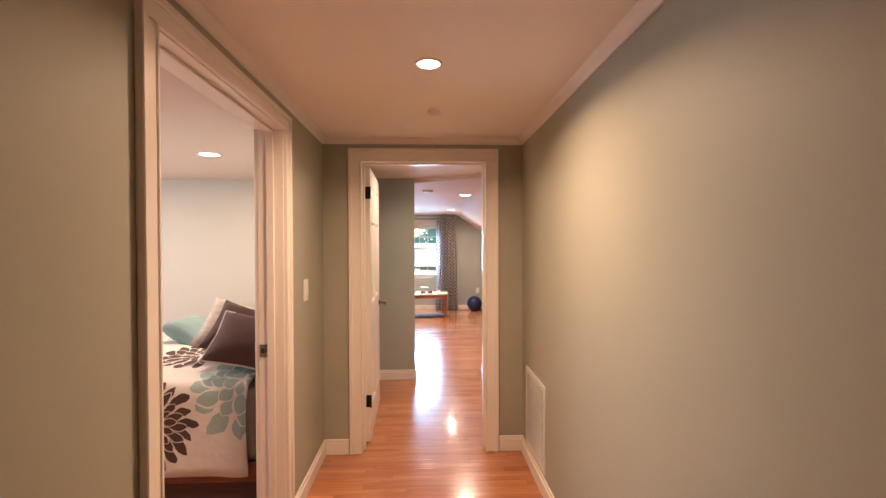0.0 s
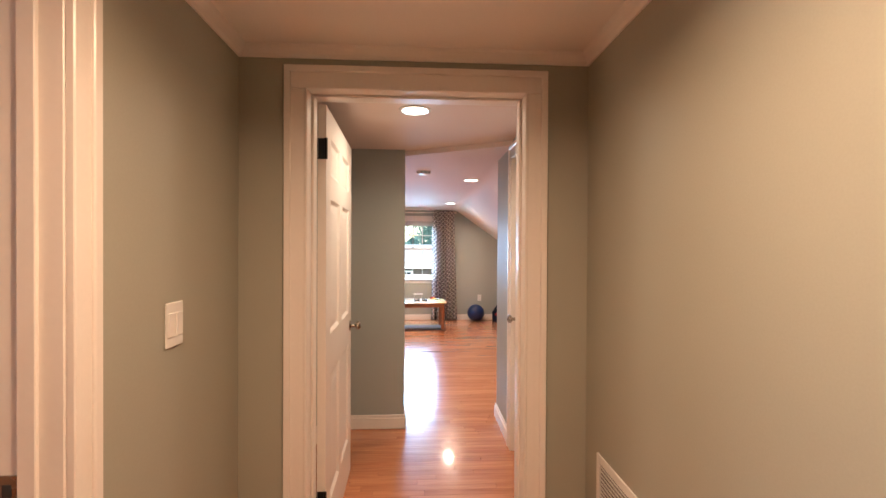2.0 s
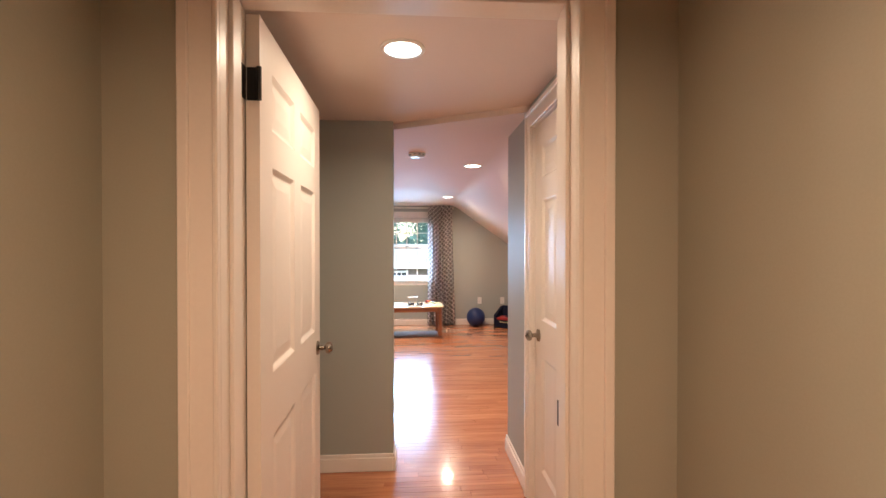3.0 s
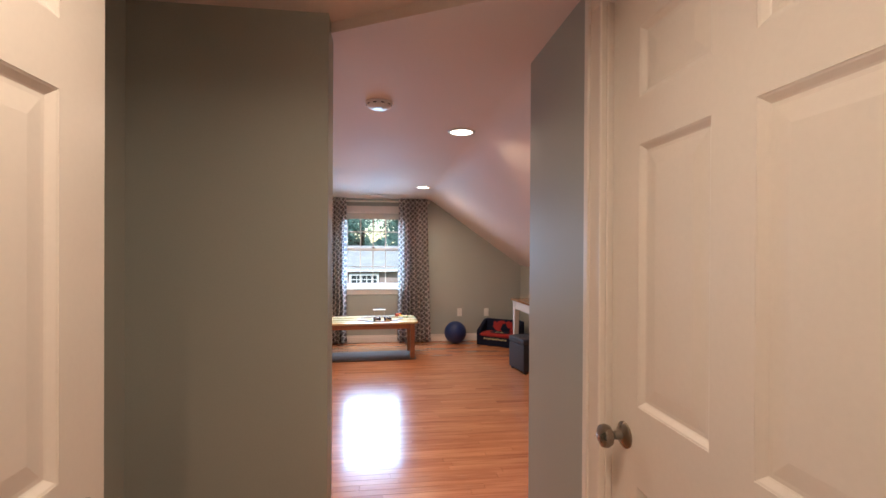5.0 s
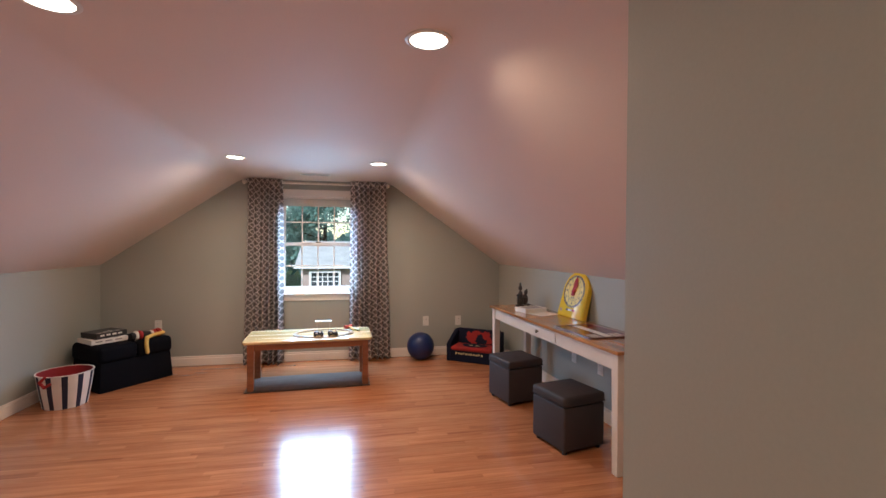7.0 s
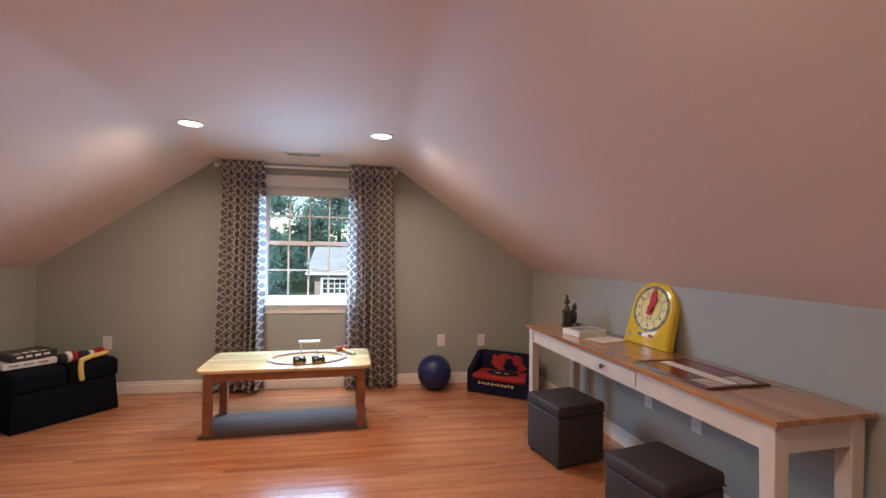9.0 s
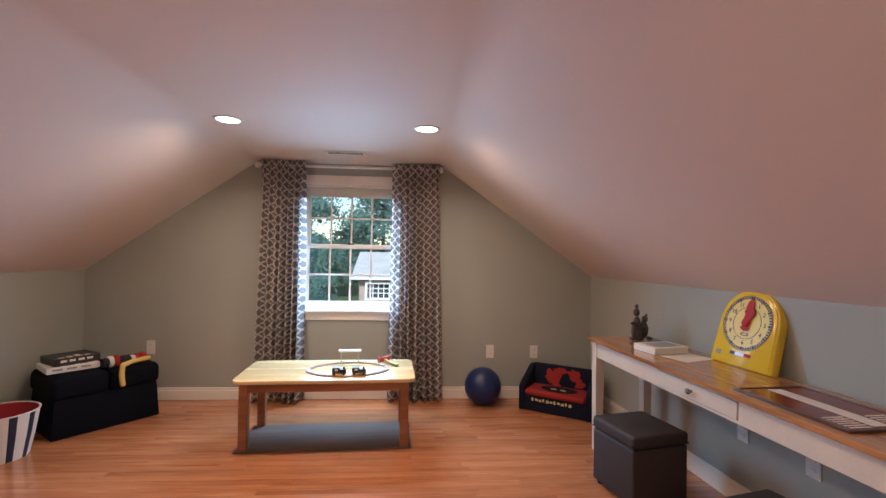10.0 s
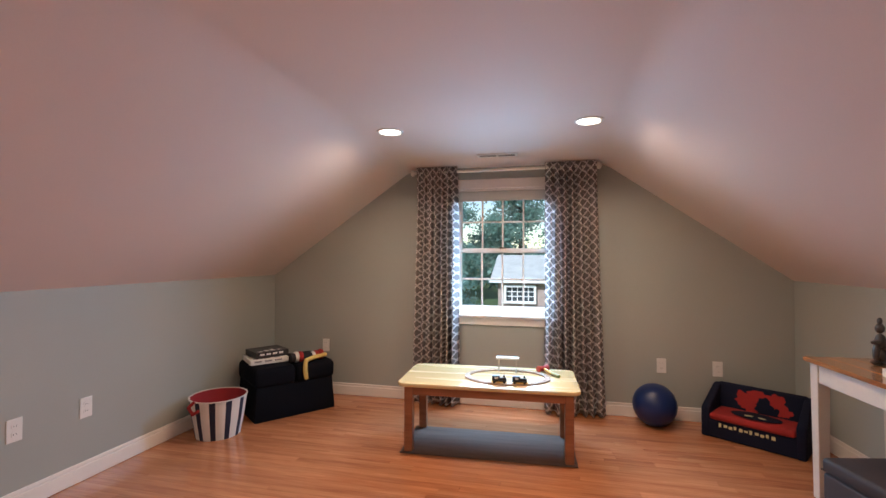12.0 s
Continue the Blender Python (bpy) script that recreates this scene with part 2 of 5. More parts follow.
setting("wall_room_south_west", bx(RX0 - 0.12, RY0, 0, PX, RY0 + 0.13, TOP), SAGE_ROOM, "sage painted partition wall with a square end", "wall")
setting("wall_room_south_east", bx(NX + 0.12, NY1 - 0.12, 0, east(NY1) + 0.12, NY1, TOP), SAGE_ROOM, "plain sage painted wall", "wall")
setting("wall_room_west", bx(RX0 - 0.12, RY0 + 0.13, 0, RX0, RY1, KNEE + 0.04), SAGE_ROOM, "low sage painted knee wall under the roof slope", "wall")
bm = bmesh.new()
prism(bm, [(east(NY1), NY1), (east(NY1) + 0.12, NY1), (RX1 + 0.12, RY1), (RX1, RY1)], 0, KNEE + 0.04, "z")
setting("wall_room_east", bm, SAGE_ROOM, "low sage painted knee wall behind the desk", "wall")
# gable wall with the window opening
W0, W1, WZ0, WZ1 = -0.545, 0.305, 0.79, 1.905
bm = bmesh.new()
GY = RY1 + 0.16
prism(bm, [(RX0 - 0.12, 0), (W0, 0), (W0, TOP), (CR0, TOP), (RX0 - 0.12, 1.35)], RY1, GY)
prism(bm, [(W1, 0), (RX1 + 0.12, 0), (RX1 + 0.12, 1.35), (CR1, TOP), (W1, TOP)], RY1, GY)
box(bm, W0, RY1, 0, W1, GY, WZ0)
box(bm, W0, RY1, WZ1, W1, GY, TOP)
setting("wall_room_north", bm, SAGE_ROOM, "sage painted gable wall with a window", "wall")

# ---- setting: ceilings ----
setting("ceiling_hall", bx(HL, -1.8, HC, HR, 3.0, HC + 0.1), CEIL_HALL, "painted hall ceiling", "ceiling")
bm = bmesh.new()
box(bm, -0.745, DY1, 2.172, 0.9, RY0 + 0.06, 2.27)
prism(bm, [(PX, RY0 + 0.06), (NX, 4.32), (NX, RY0 + 0.06)], RC, 2.174, "z")
setting("ceiling_nook", bm, CEIL, "painted low ceiling of the nook", "ceiling")
def flat_z(y):
    """The flat strip of the attic ceiling sinks a little towards the gable."""
    return RC - 0.04 * min(1.0, max(0.0, (y - 8.75) / (RY1 - 8.75)))


def attic_profile(y):
    """The underside from knee wall to knee wall, with the plaster rounded where slope meets flat."""
    e, RC = east(y), flat_z(y)
    out = [(RX0 - 0.12, KNEE - 0.12 * (RC - KNEE) / (CR0 - RX0)), (RX0, KNEE)]
    for cx, ex, sg in ((CR0, RX0, -1), (CR1, e, 1)):
        run = abs(ex - cx)
        dx, dz = sg * run / math.hypot(run, RC - KNEE), -(RC - KNEE) / math.hypot(run, RC - KNEE)
        a, b = Vector((cx + 0.10 * dx, RC + 0.10 * dz)), Vector((cx - sg * 0.08, RC))
        mid = Vector((cx, RC))
        bend = [(1 - t) ** 2 * a + 2 * t * (1 - t) * mid + t * t * b for t in [k / 8 for k in range(9)]]
        out += [tuple(p) for p in (bend if sg < 0 else bend[::-1])]
    k = (RC - KNEE) / (e - CR1)
    out += [(e, KNEE), (e + 0.12, KNEE - 0.12 * k)]
    return out


bm = bmesh.new()
rows = []
for k in range(25):
    y = RY0 + 0.06 + (RY1 - RY0 - 0.06) * k / 24
    pr = attic_profile(y)
    rows.append([bm.verts.new((x, y, z)) for x, z in pr] + [bm.verts.new((x, y, z + 0.14)) for x, z in pr[::-1]])
for a, b in zip(rows, rows[1:]):
    for i in range(len(a)):
        j = (i + 1) % len(a)
        bm.faces.new((a[i], b[i], b[j], a[j]))
bm.faces.new(rows[0])
bm.faces.new(rows[-1][::-1])
bmesh.ops.recalc_face_normals(bm, faces=bm.faces)
attic = link("ceiling_room", bm, CEIL, smooth=True, flat=50)
tagged(attic, "painted attic ceiling with two long slopes", "ceiling", kind="structure")

# ---- setting: baseboards ----
def baseboard(runs, name="baseboard"):
    """Runs along a wall: (x0, y0, x1, y1, nx, ny) with the way into the room."""
    bm = bmesh.new()
    for x0, y0, x1, y1, nx, ny in runs:
        t = 0.016
        a, b = min(x0, x1, x0 + nx * t, x1 + nx * t), max(x0, x1, x0 + nx * t, x1 + nx * t)
        c, d = min(y0, y1, y0 + ny * t, y1 + ny * t), max(y0, y1, y0 + ny * t, y1 + ny * t)
        box(bm, a, c, 0.001, b, d, 0.085)
        t = 0.010
        a, b = min(x0, x1, x0 + nx * t, x1 + nx * t), max(x0, x1, x0 + nx * t, x1 + nx * t)
        c, d = min(y0, y1, y0 + ny * t, y1 + ny * t), max(y0, y1, y0 + ny * t, y1 + ny * t)
        box(bm, a, c, 0.085, b, d, 0.108)
    rounded(bm, 0.003, 1)
    return setting(name, bm, TRIM, "white painted baseboard along the wall", "baseboard")


baseboard([(HL, -1.8, HL, BD0 - 0.10, 1, 0), (HL, BD1 + 0.10, HL, 2.984, 1, 0), (HR, -1.8, HR, 2.984, -1, 0), (HL, 3.0, -0.54, 3.0, 0, -1), (0.515, 3.0, HR, 3.0, 0, -1)], "baseboard_hall")
baseboard([(-0.745, DY1, -0.745, RY0 - 0.016, 1, 0), (-0.745, RY0, PX, RY0, 0, -1), (PX, RY0 - 0.016, PX, RY0 + 0.146, 1, 0), (NX, DY1, NX, ND0 - 0.1, -1, 0), (NX, ND1 + 0.1, NX, NY1 + 0.016, -1, 0)], "baseboard_nook")
baseboard([(RX0, RY0 + 0.146, RX0, RY1 - 0.016, 1, 0), (RX0, RY1, RX1, RY1, 0, -1), (RX0, RY0 + 0.13, PX, RY0 + 0.13, 0, 1), (NX, NY1, RX1, NY1, 0, 1)], "baseboard_room")

bm = bmesh.new()
for t, z0, z1 in ((0.016, 0.001, 0.085), (0.010, 0.085, 0.108)):
    prism(bm, [(east(NY1) - t, NY1 + 0.016), (east(NY1), NY1 + 0.016), (RX1, RY1 - 0.016), (RX1 - t, RY1 - 0.016)], z0, z1, "z")
setting("baseboard_room_east", bm, TRIM, "white painted baseboard along the knee wall", "baseboard")

# crown moulding of the hall
bm = bmesh.new()
for x, s in ((HL, 1), (HR, -1)):
    prism(bm, [(x, HC - 0.042), (x + s * 0.008, HC - 0.042), (x + s * 0.014, HC - 0.030), (x + s * 0.034, HC - 0.012), (x + s * 0.040, HC), (x, HC)], -1.8, 3.0)
prism(bm, [(3.0, HC - 0.042), (2.992, HC - 0.042), (2.986, HC - 0.030), (2.966, HC - 0.012), (2.96, HC), (3.0, HC)], HL + 0.002, HR - 0.002, "x")
setting("trim_crown", bm, TRIM, "slim white crown moulding round the hall ceiling", "moulding")


# ---- setting: door casings ----
def casing(name, axis, face, out, a0, a1, top, width=0.092):
    """Flat casing with a raised back band round an opening in a wall. axis: the wall runs along this; out: +1 or -1 away from the wall's face."""
    bm = bmesh.new()
    def add(p0, p1, z0, z1, thick):
        q0, q1 = sorted((face, face + out * thick))
        if axis == "x":
            box(bm, p0, q0, z0, p1, q1, z1)
        else:
            box(bm, q0, p0, z0, q1, p1, z1)
    g = 0.004
    for s, e in ((a0 - width, a0 - g), (a1 + g, a1 + width)):
        add(s, e, 0.001, top + g, 0.016)
    add(a0 - width, a1 + width, top + g, top + width, 0.0165)
    for s, e in ((a0 - width - 0.002, a0 - width + 0.024), (a1 + width - 0.024, a1 + width + 0.002)):
        add(s, e, 0.0015, top + width, 0.024)
    add(a0 - width - 0.002, a1 + width + 0.002, top + width - 0.024, top + width + 0.002, 0.0245)
    for s, e in ((a0 - 0.016, a0 - g + 0.0005), (a1 + g - 0.0005, a1 + 0.016)):
        add(s, e, 0.0015, top + g, 0.020)
    rounded(bm, 0.003, 1)
    return setting(name, bm, TRIM, "white painted door casing", "casing")


def jamb(name, axis, f0, f1, a0, a1, top, stop):
    """Lining of an opening through a wall from face f0 to f1, with a door stop."""
    bm = bmesh.new()
    def add(p0, p1, q0, q1, z0, z1):
        if axis == "x":
            box(bm, p0, q0, z0, p1, q1, z1)
        else:
            box(bm, q0, p0, z0, q1, p1, z1)
    e = 0.0015
    add(a0 - 0.02, a0, f0 - e, f1 + e, 0.001, top)
    add(a1, a1 + 0.02, f0 - e, f1 + e, 0.001, top)
    add(a0 - 0.02, a1 + 0.02, f0 - e, f1 + e, top, top + 0.02)
    s0, s1 = stop
    add(a0, a0 + 0.011, s0, s1, 0.001, top - 0.0005)
    add(a1 - 0.011, a1, s0, s1, 0.001, top - 0.0005)
    add(a0 + 0.011, a1 - 0.011, s0, s1, top - 0.011, top - 0.0005)
    rounded(bm, 0.002, 1)
    return setting(name, bm, TRIM, "white painted door jamb", "jamb")


casing("trim_hall_door", "x", DY0, -1, D0 + 0.004, D1 - 0.004, DH - 0.004)
casing("trim_hall_door_back", "x", DY1, 1, D0, D1, DH)
jamb("trim_hall_jamb", "x", DY0, DY1, D0, D1, DH, (DY0 + 0.05, DY1 - 0.045))
casing("trim_bedroom_door", "y", HL, 1, BD0 + 0.02, BD1 - 0.02, BDH - 0.02, 0.078)
casing("trim_bedroom_door_back", "y", HL - WT, -1, BD0 + 0.02, BD1 - 0.02, BDH - 0.02)
jamb("trim_bedroom_jamb", "y", HL - WT, HL, BD0 + 0.02, BD1 - 0.02, BDH - 0.02, (HL - WT + 0.045, HL - 0.045))
casing("trim_closet_door", "y", NX, -1, ND0, ND1, NDH)
jamb("trim_closet_jamb", "y", NX, NX + 0.12, ND0, ND1, NDH, (NX + 0.055, NX + 0.09))


# ---- doors ----
def panel_door(name, label, width, height, m, knob_z=0.92, hinge_side=0, hinges=True):
    """Six-panel door: x along its width from the hinge edge, y through its thickness, z up."""
    th = 0.036
    door = thing(name, label, "door", m=m)
    door["kind"] = "structure"
    stile, mid = 0.118, 0.10
    rows = [(0.23, 0.82), (1.007, 1.624), (1.733, height - 0.12)]
    rails = [(0.0, 0.23), (0.82, 1.007), (1.624, 1.733), (height - 0.12, height)]
    cx = width / 2
    bm = bmesh.new()
    box(bm, 0.002, 0.011, 0.002, width - 0.002, th - 0.011, height - 0.002)
    part("core", bm, TRIM, door)
    bm = boxes((0, 0, 0, stile, th, height), (width - stile, 0, 0, width, th, height))
    for z0, z1 in rows:
        box(bm, cx - mid / 2, 0, z0, cx + mid / 2, th, z1)
    for z0, z1 in rails:
        box(bm, stile, 0, z0, width - stile, th, z1)
    part("frame", bm, TRIM, door)
    for z0, z1 in rows:
        for x0, x1 in ((stile, cx - mid / 2), (cx + mid / 2, width - stile)):
            bm = bmesh.new()
            for ya, yb in ((0.0112, 0.006), (th - 0.0112, th - 0.006)):
                i, o = 0.022, 0.056
                a = [bm.verts.new(p) for p in ((x0 + i, ya, z0 + i), (x1 - i, ya, z0 + i), (x1 - i, ya, z1 - i), (x0 + i, ya, z1 - i))]
                b = [bm.verts.new(p) for p in ((x0 + o, yb, z0 + o), (x1 - o, yb, z0 + o), (x1 - o, yb, z1 - o), (x0 + o, yb, z1 - o))]
                bm.faces.new(b)
                for k in range(4):
                    bm.faces.new((a[k], a[(k + 1) % 4], b[(k + 1) % 4], b[k]))
            part("panel", bm, TRIM, door)
            # sloped sticking round the panel
            bm = bmesh.new()
            for ya, yb in ((0.001, 0.0115), (th - 0.001, th - 0.0115)):
                w = 0.017
                ring = []
                for d, y in ((0.0, ya), (0.004, ya + (yb - ya) * 0.15), (w - 0.004, ya + (yb - ya) * 0.8), (w, yb)):
                    ring.append([bm.verts.new(p) for p in ((x0 + d, y, z0 + d), (x1 - d, y, z0 + d), (x1 - d, y, z1 - d), (x0 + d, y, z1 - d))])
                for a, b in zip(ring, ring[1:]):
                    for k in range(4):
                        bm.faces.new((a[k], a[(k + 1) % 4], b[(k + 1) % 4], b[k]))
            part("bead", bm, TRIM, door)
    for s, y in ((-1, 0.0), (1, th)):
        k = bmesh.new()
        turn = Matrix.Translation((width - 0.065, y, knob_z)) @ Matrix.Rotation(radians(90 if s < 0 else -90), 4, "X")
        lathe(k, [(0.0, 0), (0.032, 0.0), (0.032, 0.004), (0.026, 0.009), (0.012, 0.012), (0.010, 0.030), (0.014, 0.036), (0.025, 0.042), (0.0285, 0.052), (0.026, 0.062), (0.015, 0.068), (0, 0.069)], 24, turn)
        part("knob", k, BRASS, door, "aged nickel door knob", smooth=True)
    part("latch_plate", bx(width - 0.0005, 0.006, knob_z - 0.028, width + 0.0012, th - 0.006, knob_z + 0.028), BRASS, door)
    if hinges:
        for z in (0.30, height - 0.19):
            h = bmesh.new()
            tube(h, (-0.006, th * hinge_side, z - 0.045), (-0.006, th * hinge_side, z + 0.045), 0.007, 10)
            box(h, -0.0015, 0.002, z - 0.045, 0.0005, th - 0.002, z + 0.045)
            box(h, -0.052, th * 0.99, z - 0.045, -0.001, th * 0.99 + 0.0016, z + 0.045)
            part("hinge", h, BLACK, door, "black hinge")
    return door


panel_door("door_1", "white six-panel door standing open into the nook", 0.885, 2.022, pose(-0.408, DY1 + 0.012, 0.012, 0, 0, 91.6), hinge_side=0)
panel_door("door_2", "closed white six-panel closet door with a round knob", ND1 - ND0 - 0.006, 2.02, pose(NX + 0.050, ND0 + 0.003, 0.012, 0, 0, 90), hinge_side=1)

# ---- setting: base floor and bedroom shell ----
setting("subfloor", bx(-5.0, -2.0, -0.30, RX1 + 0.2, GY, -0.012), GAP, "dark floor base under the boards", "floor")
BW, BC = -4.7, 2.155
setting("wall_bedroom_north", bx(BW, RY0 - 0.03, 0, -0.86, RY0 - 0.002, TOP), CREAM, "cream painted bedroom wall", "wall")
setting("wall_bedroom_south", bx(BW, -1.92, 0, HL - WT, -1.8, TOP), CREAM, "plain cream bedroom wall", "wall")
BWIN = (1.6, 3.4, 0.8, 2.0)
setting("wall_bedroom_west", boxes((BW - 0.14, -1.92, 0, BW, BWIN[0], TOP), (BW - 0.14, BWIN[1], 0, BW, RY0, TOP), (BW - 0.14, BWIN[0], 0, BW, BWIN[1], BWIN[2]), (BW - 0.14, BWIN[0], BWIN[3], BW, BWIN[1], TOP)), CREAM, "cream bedroom wall with a window opening", "wall")
setting("wall_bedroom_east", boxes((HL - WT - 0.012, -1.8, 0, HL - WT - 0.002, BD0 - 0.1, TOP), (HL - WT - 0.012, BD1 + 0.1, 0, HL - WT - 0.002, 3.0, TOP), (-0.88, 3.0, 0, -0.862, RY0 - 0.03, TOP)), CREAM, "cream painted face of the bedroom wall", "wall")
setting("ceiling_bedroom", bx(BW, -1.8, BC, HL - WT, RY0, BC + 0.1), CEIL, "painted bedroom ceiling", "ceiling")


# ---- recessed lamps ----
def recessed_light(x, y, z, size=1.0):
    ob = thing("recessed_light", "round recessed ceiling light, switched on", "ceiling light", "recessed ceiling lights", Matrix.Translation((x, y, z)) @ Matrix.Diagonal((size, size, 1, 1)))
    bm = bmesh.new()
    lathe(bm, [(0.071, 0.0), (0.088, 0.0), (0.088, -0.003), (0.080, -0.007), (0.071, -0.006)], 36, cap=False)
    part("trim_ring", bm, RIM, ob, "white trim ring", smooth=True)
    bm = bmesh.new()
    lathe(bm, [(0.0, -0.0045), (0.0705, -0.0045), (0.0705, -0.001), (0.0, -0.001)], 36)
    part("lens", bm, LENS, ob, "glowing frosted lens")
    return ob


for spots in (HALL_LAMPS, NOOK_LAMPS, ROOM_LAMPS, BEDROOM_LAMPS):
    for x, y, z in spots:
        recessed_light(x, y, z, 0.65 if z == HC else 1.0)

# ---- window of the room ----
GLASS = bpy.data.materials.new("clear_glass")
GLASS.use_nodes = True
gb = GLASS.node_tree.nodes["Principled BSDF"]
gb.inputs["Transmission Weight"].default_value, gb.inputs["Roughness"].default_value, gb.inputs["IOR"].default_value = 1.0, 0.0, 1.45
gb.inputs["Base Color"].default_value = (0.97, 0.99, 1.0, 1)


def sash(parent, x0, x1, z0, z1, y, cols, rows, name):
    """One sash with rails, muntins and single panes."""
    s = part(name, boxes((x0, y, z0, x0 + 0.040, y + 0.034, z1), (x1 - 0.040, y, z0, x1, y + 0.034, z1), (x0 + 0.04, y, z0, x1 - 0.04, y + 0.034, z0 + 0.045), (x0 + 0.04, y, z1 - 0.034, x1 - 0.04, y + 0.034, z1), bevel=0.003), TRIM, parent, "white painted window sash")
    gx0, gx1, gz0, gz1 = x0 + 0.04, x1 - 0.04, z0 + 0.045, z1 - 0.034
    for c in range(1, cols):
        x = gx0 + (gx1 - gx0) * c / cols
        part("muntin", bx(x - 0.008, y + 0.006, gz0, x + 0.008, y + 0.028, gz1, bevel=0.003, segments=1), TRIM, s)
    for r in range(1, rows):
        z = gz0 + (gz1 - gz0) * r / rows
        part("muntin", bx(gx0, y + 0.007, z - 0.008, gx1, y + 0.027, z + 0.008, bevel=0.003, segments=1), TRIM, s)
    for c in range(cols):
        for r in range(rows):
            a, b = gx0 + (gx1 - gx0) * c / cols, gx0 + (gx1 - gx0) * (c + 1) / cols
            e, g = gz0 + (gz1 - gz0) * r / rows, gz0 + (gz1 - gz0) * (r + 1) / rows
            p = part("pane", bx(a + 0.009, y + 0.015, e + 0.009, b - 0.009, y + 0.019, g - 0.009), GLASS, s)
            p.visible_shadow = False
    return s


win = tagged(new("window_1"), "white double-hung window with small panes", "window", kind="structure")
part("window_frame", boxes((W0, RY1 + 0.002, WZ0, W0 + 0.018, GY + 0.01, WZ1), (W1 - 0.018, RY1 + 0.002, WZ0, W1, GY + 0.01, WZ1), (W0 + 0.018, RY1 + 0.002, WZ1 - 0.018, W1 - 0.018, GY + 0.01, WZ1), (W0 + 0.018, RY1 + 0.03, WZ0, W1 - 0.018, GY + 0.03, WZ0 + 0.03)), TRIM, win)
sash(win, W0 + 0.018, W1 - 0.018, 1.335, WZ1 - 0.018, RY1 + 0.085, 4, 2, "upper_sash")
sash(win, W0 + 0.018, W1 - 0.018, WZ0 + 0.030, 1.375, RY1 + 0.048, 4, 2, "lower_sash")
part("sash_lock", bx(-0.145, RY1 + 0.040, 1.375, -0.085, RY1 + 0.07, 1.388, bevel=0.003), BRASS, win)
part("window_sill", bx(W0 - 0.10, RY1 - 0.045, WZ0 - 0.022, W1 + 0.10, RY1 + 0.05, WZ0 + 0.004, bevel=0.006), TRIM, win, "white window stool")
part("apron", bx(W0 - 0.07, RY1 - 0.016, WZ0 - 0.088, W1 + 0.07, RY1, WZ0 - 0.022, bevel=0.004), TRIM, win)
for x0, x1 in ((W0 - 0.08, W0 - 0.001), (W1 + 0.001, W1 + 0.08)):
    part("side_casing", bx(x0, RY1 - 0.018, WZ0 + 0.004, x1, RY1, WZ1, bevel=0.004), TRIM, win)
part("head_casing", bx(W0 - 0.08, RY1 - 0.019, WZ1, W1 + 0.08, RY1, WZ1 + 0.085, bevel=0.004), TRIM, win)

SHADE = material("roman_shade_cloth", (0.60, 0.57, 0.52), 0.9, vary=0.06, scale=8, fine=260, bump=0.1)
shade = thing("window_shade", "pulled-up pale fabric window shade at the head of the window", "window shade")
bm = bmesh.new()
for k in range(4):
    box(bm, W0 + 0.022, RY1 + 0.006 + 0.004 * k, WZ1 - 0.096 + 0.011 * k, W1 - 0.022, RY1 + 0.014 + 0.005 * k, WZ1 - 0.020)
rounded(bm, 0.003, 2)
part("folds", bm, SHADE, shade, smooth=True)
part("bottom_bar", bx(W0 + 0.024, RY1 + 0.004, WZ1 - 0.108, W1 - 0.024, RY1 + 0.016, WZ1 - 0.096, bevel=0.004), SHADE, shade)

